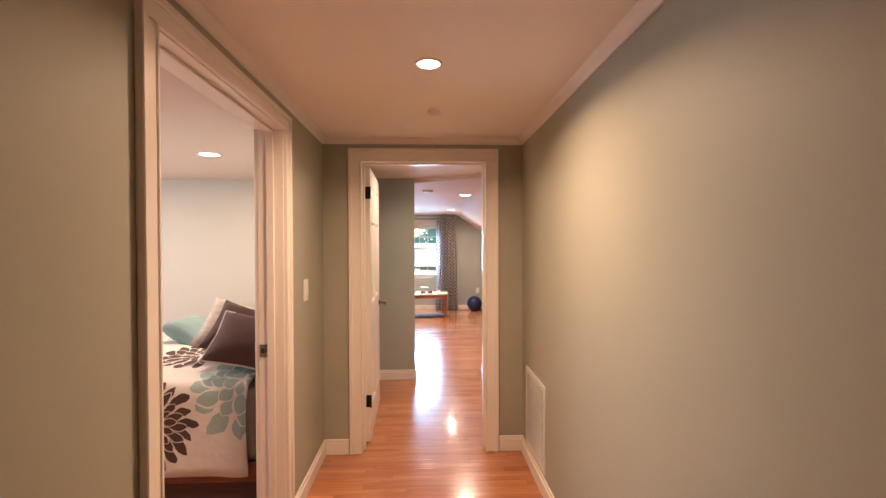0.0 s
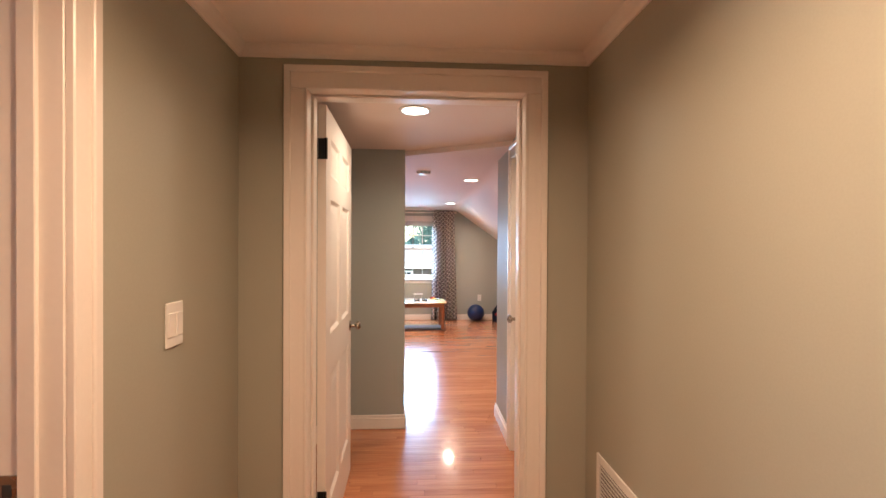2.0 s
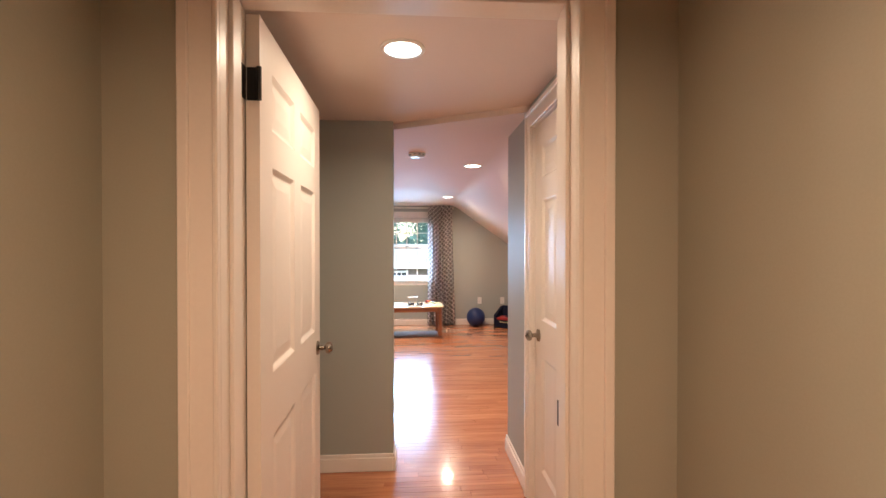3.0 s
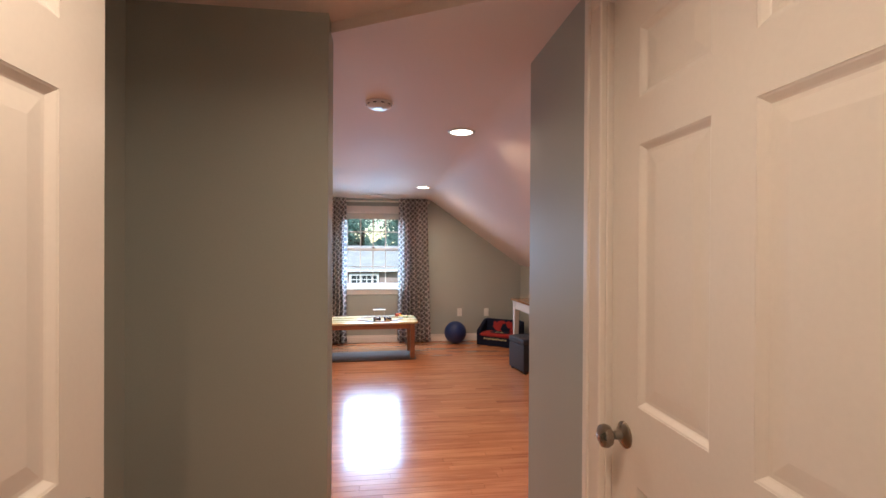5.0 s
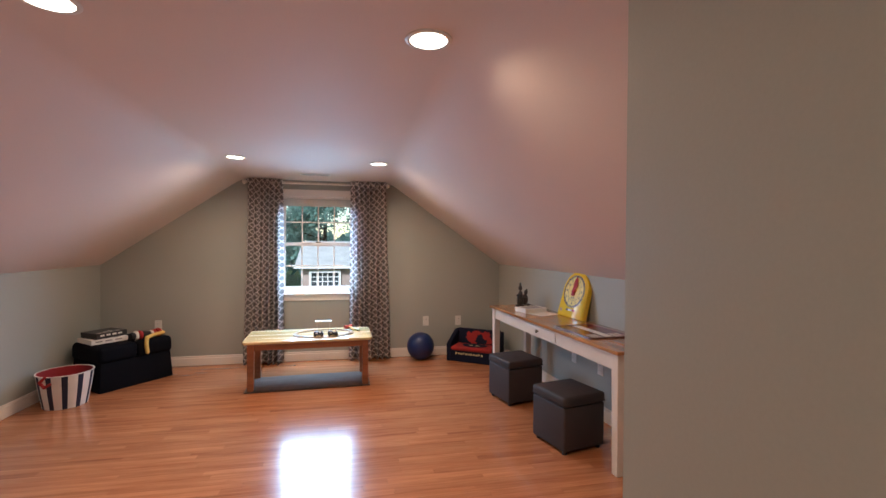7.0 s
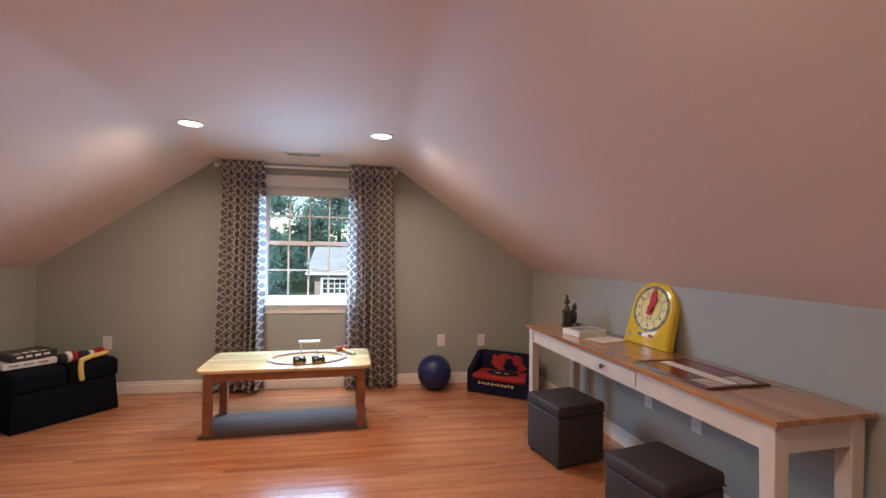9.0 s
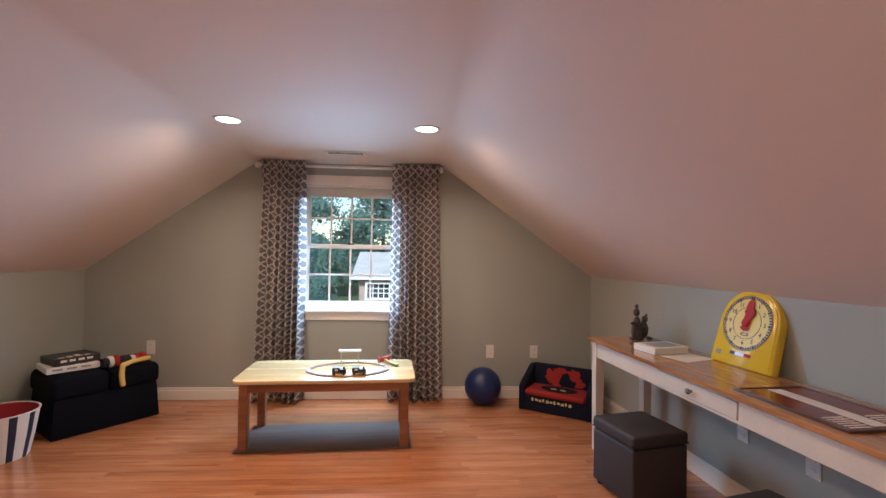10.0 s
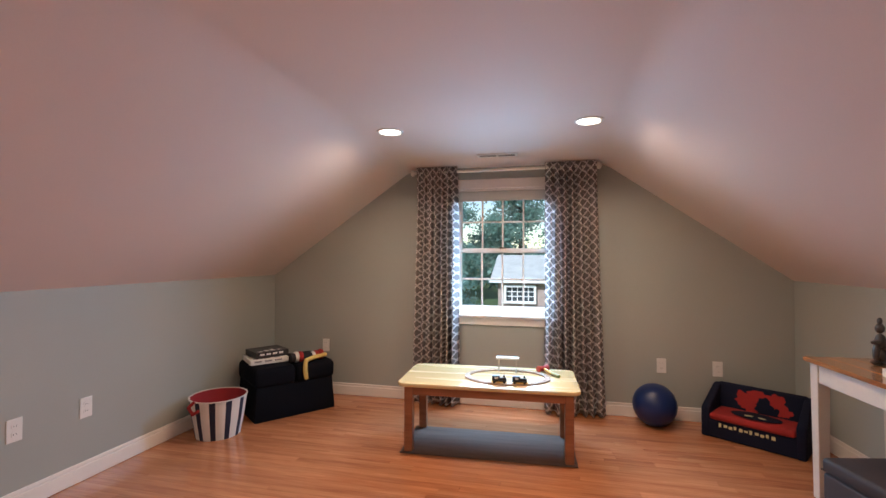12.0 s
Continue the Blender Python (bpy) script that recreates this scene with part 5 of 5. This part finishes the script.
part("handle", bm, SR, bucket, "red rope handle", smooth=True)

# ---- bedroom: bed ----
def flower_cloth():
    """White duvet cloth with large many-petalled flowers, laid out in the cloth's own metres."""
    m = bpy.data.materials.new("flowered_duvet_cloth")
    m.use_nodes = True
    t, b = m.node_tree, m.node_tree.nodes["Principled BSDF"]
    n, li = t.nodes.new, t.links.new

    def math_node(op, a, c=None, d=None):
        k = n("ShaderNodeMath")
        k.operation = op
        for i, v in enumerate((a, c, d)):
            if v is None:
                continue
            if isinstance(v, (int, float)):
                k.inputs[i].default_value = v
            else:
                li(v, k.inputs[i])
        return k.outputs[0]

    uv = n("ShaderNodeUVMap")
    wob = n("ShaderNodeTexNoise")
    wob.inputs["Scale"].default_value = 9
    li(uv.outputs[0], wob.inputs["Vector"])
    sep = n("ShaderNodeSeparateXYZ")
    li(uv.outputs[0], sep.inputs[0])
    colour = None
    base = (0.72, 0.68, 0.63, 1)
    brown, teal, pale = (0.085, 0.045, 0.035, 1), (0.33, 0.45, 0.42, 1), (0.46, 0.55, 0.52, 1)
    for cx, cy, size, col, petals, turn in ((-1.46, 0.27, 0.27, brown, 19, 0.3), (-0.99, 0.51, 0.32, teal, 13, 0.9), (-1.98, 0.48, 0.30, pale, 15, 0.1), (-1.42, 0.93, 0.26, brown, 15, 0.5), (-2.4, 1.05, 0.32, pale, 13, 0.0), (-1.9, 1.5, 0.3, teal, 15, 0.4)):
        dx, dy = math_node("SUBTRACT", sep.outputs[0], cx), math_node("SUBTRACT", sep.outputs[1], cy)
        r = math_node("DIVIDE", math_node("SQRT", math_node("ADD", math_node("MULTIPLY", dx, dx), math_node("MULTIPLY", dy, dy))), size)
        th = math_node("ADD", math_node("ADD", math_node("ARCTAN2", dy, dx), math_node("MULTIPLY", wob.outputs[0], 0.30)), math_node("MULTIPLY", r, 0.28))
        mask = None
        for r0, r1, off, many in ((0.42, 1.04, 0.0, petals), (0.26, 0.80, 0.5, petals - 2), (0.12, 0.56, 0.2, petals - 5), (0.02, 0.34, 0.7, petals - 8)):
            turns = math_node("ADD", math_node("MULTIPLY", th, many / (2 * math.pi)), turn + off)
            pick = n("ShaderNodeTexWhiteNoise")
            pick.noise_dimensions = "1D"
            li(math_node("ADD", math_node("FLOORED_MODULO", math_node("FLOOR", turns), many), turn * 50 + r0 * 7), pick.inputs["W"])
            reach = math_node("MULTIPLY_ADD", pick.outputs["Value"], 0.34, 0.72)
            u = math_node("DIVIDE", math_node("SUBTRACT", r, r0), math_node("MULTIPLY", reach, r1 - r0))
            ph = math_node("ABSOLUTE", math_node("SUBTRACT", math_node("FRACT", turns), 0.5))
            inside = math_node("MULTIPLY", math_node("GREATER_THAN", u, 0.0), math_node("LESS_THAN", u, 1.0))
            uc = math_node("MINIMUM", math_node("MAXIMUM", u, 0.001), 0.999)
            wide = math_node("MULTIPLY", math_node("POWER", math_node("SINE", math_node("MULTIPLY", math_node("POWER", uc, 1.15), math.pi)), 0.78), 0.47)
            cover = math_node("MULTIPLY", inside, math_node("LESS_THAN", ph, wide))
            p = math_node("MULTIPLY", inside, math_node("LESS_THAN", ph, math_node("SUBTRACT", wide, 0.085)))
            mask = p if mask is None else math_node("MAXIMUM", math_node("MULTIPLY", mask, math_node("SUBTRACT", 1.0, cover)), p)
        mx = n("ShaderNodeMix")
        mx.data_type = "RGBA"
        mx.inputs["B"].default_value = col
        if colour is None:
            mx.inputs["A"].default_value = base
        else:
            li(colour, mx.inputs["A"])
        li(mask, mx.inputs["Factor"])
        colour = mx.outputs["Result"]
    li(colour, b.inputs["Base Color"])
    b.inputs["Roughness"].default_value = 0.85
    bp, wv = n("ShaderNodeBump"), n("ShaderNodeTexNoise")
    wv.inputs["Scale"].default_value = 14
    li(uv.outputs[0], wv.inputs["Vector"])
    bp.inputs["Strength"].default_value, bp.inputs["Distance"].default_value = 0.35, 0.02
    li(wv.outputs[0], bp.inputs["Height"])
    li(bp.outputs[0], b.inputs["Normal"])
    return m


BED_WOOD = wood_material("red_brown_bed_wood", (0.16, 0.05, 0.028), (0.27, 0.095, 0.05), 0.35, 0.06)
FLOWER = flower_cloth()
LINEN = material("beige_linen", (0.55, 0.48, 0.40), 0.85, vary=0.05, scale=8, fine=250, bump=0.1)
SKIRT = material("brown_bed_skirt", (0.10, 0.055, 0.045), 0.85, vary=0.1, scale=8, fine=200, bump=0.1)
bed = thing("bed", "wooden bed with a flowered white duvet", "bed")
BY0, BY1, BX0, BX1 = 2.31, 3.83, -2.93, -0.90
# headboard with posts and slats
for y in (BY0 - 0.045, BY1 - 0.02):
    part("post", bx(BX1 - 0.005, y, 0.0, BX1 + 0.045, y + 0.055, 1.02, bevel=0.005), BED_WOOD, bed)
    part("post", bx(BX0 - 0.06, y, 0.0, BX0 - 0.005, y + 0.055, 0.86, bevel=0.005), BED_WOOD, bed)
part("headboard_rail", bx(BX1 + 0.003, BY0, 0.94, BX1 + 0.035, BY1, 1.03, bevel=0.006), BED_WOOD, bed)
part("headboard_rail", bx(BX1 + 0.006, BY0, 0.45, BX1 + 0.032, BY1, 0.54, bevel=0.004), BED_WOOD, bed)
bm = bmesh.new()
prism(bm, [(BY0 + 0.01, 0.80), (BY1 - 0.02, 0.80), (BY1 - 0.02, 0.885)] + [(BY1 - 0.02 - (BY1 - BY0 - 0.03) * k / 8, 0.885 + 0.06 * math.sin(math.pi * k / 8)) for k in range(1, 8)] + [(BY0 + 0.01, 0.885)], BX0 - 0.048, BX0 - 0.016, "x")
rounded(bm, 0.006, 2, 40)
part("footboard_rail", bm, BED_WOOD, bed)
part("footboard_rail", bx(BX0 - 0.046, BY0, 0.28, BX0 - 0.018, BY1, 0.38, bevel=0.004), BED_WOOD, bed)
for k in range(13):
    y = BY0 + 0.055 + k * 0.110
    part("slat", bx(BX0 - 0.040, y, 0.38, BX0 - 0.024, y + 0.055, 0.80, bevel=0.002, segments=1), BED_WOOD, bed)
    part("slat", bx(BX1 + 0.011, y, 0.54, BX1 + 0.027, y + 0.055, 0.94, bevel=0.002, segments=1), BED_WOOD, bed)
for y in (BY0 - 0.03, BY1 - 0.005):
    part("side_rail", bx(BX0, y, 0.20, BX1, y + 0.026, 0.305, bevel=0.004), BED_WOOD, bed)
part("bed_skirt", bx(BX0 + 0.02, BY0 + 0.03, 0.01, BX1 - 0.02, BY1 - 0.03, 0.25), SKIRT, bed)
bm = bmesh.new()
box(bm, BX0 + 0.01, BY0 + 0.012, 0.28, BX1 - 0.012, BY1 - 0.01, 0.68)
rounded(bm, 0.05, 4)
part("mattress", bm, LINEN, bed, "beige mattress and sheets", smooth=True)

# duvet: hangs down the near side, crosses the top and hangs down the far side
bm = bmesh.new()
uvl = bm.loops.layers.uv.new("UVMap")
prof = []
s, zb, zt, r = 0.0, 0.245, 0.735, 0.075
front, rear = BY0 - 0.035, BY1 + 0.03
path2 = [(front - 0.004, zb)] + [(front - 0.010 * math.sin(k / 8 * math.pi), zb + (zt - r - zb) * k / 8) for k in range(1, 9)]
path2 += [(front + r - r * math.cos(radians(a)), zt - r + r * math.sin(radians(a))) for a in range(15, 91, 15)]
path2 += [(front + r + (rear - front - 2 * r) * k / 20, zt + 0.045 * math.sin(math.pi * k / 20)) for k in range(1, 20)]
path2 += [(rear - r + r * math.sin(radians(a)), zt - r + r * math.cos(radians(a))) for a in range(0, 91, 15)]
path2 += [(rear, zt - r - (zt - r - 0.27) * k / 6) for k in range(1, 7)]
dist = [0.0]
for p, q in zip(path2, path2[1:]):
    dist.append(dist[-1] + math.hypot(q[0] - p[0], q[1] - p[1]))
xs = [-0.955 + (-2.86 + 0.955) * k / 60 for k in range(61)]
grid = []
for i, x in enumerate(xs):
    row = []
    for (y, z), d in zip(path2, dist):
        w = noise.noise(Vector((x * 3.1, d * 2.7, 0.3)))
        w2 = noise.noise(Vector((x * 7.5, d * 2.0, 4.3)))
        edge = max(0.0, 1 - d / 0.45)
        out = 0.020 * w + 0.022 * edge * w2
        top = 1.0 if 0.5 < d < dist[-1] - 0.5 else 0.0
        row.append((bm.verts.new((x + 0.02 * edge * w2, y - out * (1 - top) * (1 if d < 1 else -1), z + top * 0.030 * w)), x, d))
    grid.append(row)
for p, q in zip(grid, grid[1:]):
    for j in range(len(path2) - 1):
        c = [p[j], q[j], q[j + 1], p[j + 1]]
        f = bm.faces.new([k[0] for k in c])
        for lo, k in zip(f.loops, c):
            lo[uvl].uv = (k[1], k[2])
duvet = link("duvet", bm, FLOWER, smooth=True, flat=80)
tagged(duvet, "white duvet printed with brown and teal flowers spread on the bed", "duvet")
so = duvet.modifiers.new("filling", "SOLIDIFY")
so.thickness, so.offset = 0.018, 0.0


def pillow(label, mat, w, h, th, m, piping=None):
    p = thing("pillow", label, "pillow", "pillows on the bed", m)
    bm = bmesh.new()
    N = 18
    for side in (1, -1):
        g = [[None] * (N + 1) for _ in range(N + 1)]
        for i in range(N + 1):
            for j in range(N + 1):
                u, v = i / N * 2 - 1, j / N * 2 - 1
                pin = 1 - 0.07 * (1 - u * u) * v * v - 0.07 * (1 - v * v) * u * u
                puff = (max(0, 1 - u ** 4) * max(0, 1 - v ** 4)) ** 0.55
                fold = 0.010 * noise.noise(Vector((u * 2.2, v * 2.2, w * 9)))
                g[i][j] = bm.verts.new((u * w / 2 * pin, side * (th / 2 * puff + fold * puff), v * h / 2 * pin))
        for i in range(N):
            for j in range(N):
                bm.faces.new((g[i][j], g[i + 1][j], g[i + 1][j + 1], g[i][j + 1]))
    bmesh.ops.remove_doubles(bm, verts=bm.verts, dist=1e-4)
    part("cushion", bm, mat, p, smooth=True)
    if piping is not None:
        bm = bmesh.new()
        k = 0.93
        c = [(-w / 2, 0, -h / 2), (0, 0, -h / 2 * k), (w / 2, 0, -h / 2), (w / 2 * k, 0, 0), (w / 2, 0, h / 2), (0, 0, h / 2 * k), (-w / 2, 0, h / 2), (-w / 2 * k, 0, 0), (-w / 2, 0, -h / 2)]
        for a, b in zip(c, c[1:]):
            tube(bm, a, b, 0.005, 8)
        part("piping", bm, piping, p, "white piping")
    return p


BRN = material("brown_pillow_satin", (0.095, 0.052, 0.048), 0.88, vary=0.15, scale=9, fine=240, bump=0.1)
TEAL = material("teal_pillow_cloth", (0.22, 0.34, 0.34), 0.8, vary=0.1, scale=9, fine=240, bump=0.1)
PRINT = material("cream_leaf_print", (0.55, 0.50, 0.44), 0.8, vary=0.35, scale=16, fine=60, bump=0.1)


def lean(x, y, z, tilt, rz, roll=0):
    return Matrix.Translation((x, y, z)) @ Matrix.Rotation(radians(rz), 4, "Z") @ Matrix.Rotation(radians(tilt), 4, "X") @ Matrix.Rotation(radians(roll), 4, "Y")


pillow("dark brown pillow with white piping in front of the others", BRN, 0.42, 0.38, 0.13, lean(-1.035, 2.55, 0.895, -50, 26, 22), WHF)
pillow("plain dark brown pillow between two others on the bed", BRN, 0.40, 0.36, 0.10, lean(-1.12, 2.68, 0.925, -40, 26, 26))
pillow("cream leaf-printed pillow leaning behind the brown pillows", PRINT, 0.40, 0.38, 0.12, lean(-1.215, 2.77, 0.93, -40, 28, 26))
pillow("cream printed pillow beside the headboard", PRINT, 0.54, 0.44, 0.15, lean(-1.02, 3.45, 0.945, -26, 90))
pillow("small round-cornered teal pillow on the duvet", TEAL, 0.36, 0.30, 0.14, lean(-1.64, 3.10, 0.845, -60, 80))

# ---- outdoors: street side seen through the window ----
BRICK = material("pale_brick", (0.40, 0.30, 0.27), 0.85, vary=0.2, scale=2.5, fine=18, bump=0.2)
ROOF = material("light_grey_shingle", (0.58, 0.58, 0.58), 0.9, vary=0.15, scale=1.5, fine=9, bump=0.3)
HW = material("house_white_paint", (0.82, 0.82, 0.82), 0.5)
DARKG = material("dark_window_glass", (0.05, 0.06, 0.07), 0.06)
HY = 35.0
house = thing("house", "single-storey brick house with a pale grey roof across the lawn", "house")
hx0, hx1, ez, rz_ = -2.9, 14.0, -0.25, 1.5
part("wall", bx(hx0, HY, GZ, hx1, HY + 9, ez), BRICK, house)
bm = bmesh.new()
prism(bm, [(HY - 0.6, ez), (HY + 9.6, ez), (HY + 4.6, rz_)], hx0 - 0.5, hx1 + 0.5, "x")
roof = part("roof", bm, ROOF, house)
part("chimney", bx(5.2, HY + 4.2, 1.0, 6.2, HY + 5.2, 2.6, bevel=0.03), BRICK, roof)
part("gutter", bx(hx0 - 0.5, HY - 0.72, ez - 0.05, hx1 + 0.5, HY - 0.6, ez + 0.10), HW, house)
def house_window(x0, x1, z0, z1, cols, proud=0.05):
    w = part("window", boxes((x0 - 0.14, HY - proud, z0 - 0.14, x0, HY, z1 + 0.14), (x1, HY - proud, z0 - 0.14, x1 + 0.14, HY, z1 + 0.14), (x0, HY - proud, z0 - 0.14, x1, HY, z0), (x0, HY - proud, z1, x1, HY, z1 + 0.14)), HW, house, "white framed window")
    part("pane", bx(x0, HY - 0.02, z0, x1, HY - 0.004, z1), DARKG, w)
    for c in range(1, cols):
        x = x0 + (x1 - x0) * c / cols
        part("muntin", bx(x - 0.03, HY - 0.045, z0, x + 0.03, HY - 0.02, z1), HW, w)
    for k in (1, 2):
        z = z0 + (z1 - z0) * k / 3
        part("muntin", bx(x0, HY - 0.043, z - 0.025, x1, HY - 0.02, z + 0.025), HW, w)


house_window(-2.35, -0.60, -1.50, -0.60, 5, 0.35)
house_window(3.0, 4.4, -1.9, -0.65, 3)
part("door", bx(1.2, HY - 0.05, GZ + 0.2, 2.15, HY, GZ + 2.3, bevel=0.02), HW, house)

ROADM = material("asphalt", (0.05, 0.05, 0.052), 0.85, vary=0.15, scale=0.8, fine=40, bump=0.2)
setting("road", bx(-300, 19.0, GZ, 300, 25.5, GZ + 0.012), ROADM, "grey asphalt street beyond the lawn", "road")

BARK = material("tree_bark", (0.10, 0.075, 0.055), 0.95, vary=0.3, scale=3, fine=20, bump=0.4)
LEAF = [material("leaf_green_%s" % k, c, 0.75, vary=0.35, scale=0.9, fine=6, bump=0.0) for k, c in (("deep", (0.20, 0.36, 0.31)), ("mid", (0.22, 0.37, 0.32)), ("blue", (0.19, 0.36, 0.34)))]
for lm in LEAF:
    nt = lm.node_tree
    pb, tl, sm = nt.nodes["Principled BSDF"], nt.nodes.new("ShaderNodeBsdfTranslucent"), nt.nodes.new("ShaderNodeMixShader")
    src = pb.inputs["Base Color"].links[0].from_socket
    nt.links.new(src, tl.inputs["Color"])
    sm.inputs[0].default_value = 0.45
    nt.links.new(pb.outputs[0], sm.inputs[1])
    nt.links.new(tl.outputs[0], sm.inputs[2])
    nt.links.new(sm.outputs[0], nt.nodes["Material Output"].inputs["Surface"])


def tree(label, x, y, height, spread, mat, seed, leaves=2600, low=0.22):
    rnd = random.Random(seed)
    ob = thing("tree", label, "tree", "trees beyond the lawn", Matrix.Translation((x, y, GZ)))
    bm = bmesh.new()
    tube(bm, (0, 0, 0), (0.1, 0, height * 0.45), 0.028 * height, 10, 0.018 * height)
    tube(bm, (0.1, 0, height * 0.45), (0, 0.1, height * 0.92), 0.018 * height, 8, 0.003 * height)
    part("trunk", bm, BARK, ob)
    clumps = []
    for k in range(26):
        z = height * rnd.uniform(low, 0.97)
        f = (z / height - low) / (1 - low)
        reach = spread * (0.35 + 0.75 * math.sin(math.pi * min(1, 0.25 + 0.75 * f))) * rnd.uniform(0.35, 1.0)
        a = rnd.uniform(0, 6.283)
        tip = Vector((reach * math.cos(a), reach * math.sin(a), z))
        bm = bmesh.new()
        tube(bm, (0.05, 0.02, z - reach * 0.35), tip, 0.006 * height, 6, 0.0015 * height)
        part("limb", bm, BARK, ob)
        clumps.append((tip, spread * rnd.uniform(0.22, 0.42)))
    vs, fs = [], []
    for k in range(leaves * 2):
        c, r = clumps[k % len(clumps)]
        d = Vector((rnd.gauss(0, 1), rnd.gauss(0, 1), rnd.gauss(0, 0.75)))
        p = c + d * r * 0.55
        n1 = Vector((rnd.gauss(0, 1), rnd.gauss(0, 1), rnd.gauss(0, 1))).normalized()
        n2 = n1.cross(Vector((rnd.gauss(0, 1), rnd.gauss(0, 1), 0.3))).normalized()
        s = rnd.uniform(0.11, 0.25) * (height / 12)
        i = len(vs)
        vs += [p - n1 * s, p + n2 * s * 0.55, p + n1 * s, p - n2 * s * 0.55]
        fs.append((i, i + 1, i + 2, i + 3))
    me = bpy.data.meshes.new("crown")
    me.from_pydata([tuple(v) for v in vs], [], fs)
    me.materials.append(mat)
    cr = new("crown", me)
    cr.parent = ob
    tagged(cr, "leafy green crown", kind="stuff")
    return ob


tree("tall green tree behind the brick house", -10.5, 50, 11, 4.2, LEAF[0], 1, 6000)
tree("broad green tree rising over the house roof", -2.6, 53, 12, 4.0, LEAF[1], 2, 5000)
tree("tall green tree above the grey roof", 5.0, 52, 13.5, 4.2, LEAF[0], 3, 5600)
tree("dark green tree near the house corner", -6.3, 33, 5.6, 2.1, LEAF[2], 4, 5200, 0.06)
tree("tall green tree beside the street", -16.0, 42, 14, 5.0, LEAF[1], 5, 4500)
tree("green tree far along the street", 14.0, 46, 14, 5.0, LEAF[2], 6, 4000)
tree("green shrub beside the house wall", -4.3, 33.5, 1.8, 0.9, LEAF[0], 7, 1600, 0.05)
tree("round green shrub in front of the house", -3.1, 33.6, 1.3, 0.8, LEAF[2], 8, 1400, 0.05)
# distant woods
rnd = random.Random(77)
vs, fs = [], []
for k in range(9000):
    a = rnd.uniform(-60, 60)
    y = rnd.uniform(66, 84)
    h = 6.0 + 3 * noise.noise(Vector((a * 0.11, 0.5, 0))) + 2.5 * noise.noise(Vector((a * 0.5, 2.5, 0)))
    p = Vector((a, y, GZ + rnd.uniform(0, 1) ** 0.8 * h))
    n1 = Vector((rnd.gauss(0, 1), rnd.gauss(0, 1), rnd.gauss(0, 1))).normalized()
    n2 = n1.cross(Vector((rnd.gauss(0, 1), rnd.gauss(0, 1), 0.3))).normalized()
    s = rnd.uniform(0.4, 0.8)
    i = len(vs)
    vs += [tuple(p - n1 * s), tuple(p + n2 * s * 0.7), tuple(p + n1 * s), tuple(p - n2 * s * 0.7)]
    fs.append((i, i + 1, i + 2, i + 3))
me = bpy.data.meshes.new("distant_woods")
me.from_pydata(vs, [], fs)
me.materials.append(LEAF[1])
tagged(new("distant_woods", me), "far belt of green woods", "woods", kind="stuff")

# ---- oak strip floor, board by board ----
floor_ob = tagged(new("floor"), "glossy orange oak strip floor", "floor", kind="structure")
BWD, rnd = 0.057, random.Random(5)
shared, rest_v, rest_f = {}, [], []


def lay(x0, x1, y, w, single):
    x = x0
    length = rnd.uniform(0.2, 1.2)
    while x < x1 - 0.001:
        e = min(x1, x + length)
        if x1 - e < 0.12:
            e = x1
        ln = round(e - x, 3)
        if single:
            key = (ln, round(w, 4))
            if key not in shared:
                bm = bmesh.new()
                box(bm, 0.0004, 0.0004, -0.012, ln - 0.0004, w - 0.0005, 0.0)
                bmesh.ops.bevel(bm, geom=[d for d in bm.edges if min(v.co.z for v in d.verts) > -0.001], offset=0.0007, segments=1, affect="EDGES")
                bmesh.ops.recalc_face_normals(bm, faces=bm.faces)
                me = bpy.data.meshes.new("plank")
                bm.to_mesh(me)
                bm.free()
                me.materials.append(OAK)
                shared[key] = me
            o = new("plank", shared[key])
            o.parent, o.location = floor_ob, (x, y, 0)
        else:
            i = len(rest_v)
            a, b, c, d = x + 0.0004, x + ln - 0.0004, y + 0.0004, y + w - 0.0005
            rest_v.extend([(a, c, -0.012), (b, c, -0.012), (b, d, -0.012), (a, d, -0.012), (a, c, 0), (b, c, 0), (b, d, 0), (a, d, 0)])
            rest_f.extend([tuple(i + k for k in f) for f in ((0, 3, 2, 1), (4, 5, 6, 7), (0, 1, 5, 4), (1, 2, 6, 5), (2, 3, 7, 6), (3, 0, 4, 7))])
        x = x + ln
        length = 0.3 + 0.1 * rnd.randrange(0, 12)


y = -1.9
while y < RY1:
    w = min(BWD, RY1 - y)
    if y < RY0:
        lay(-0.86, 0.9, y, w, y > 1.4)
        lay(-4.8, -0.86, y, w, False)
    else:
        lay(RX0 - 0.02, east(y) + 0.05, y, w, y < 6.3)
    y += BWD
me = bpy.data.meshes.new("plank_rest")
me.from_pydata(rest_v, [], rest_f)
me.materials.append(OAK_REST)
o = new("far_planks", me)
o.parent = floor_ob
tagged(o, "more oak floor boards", kind="stuff")
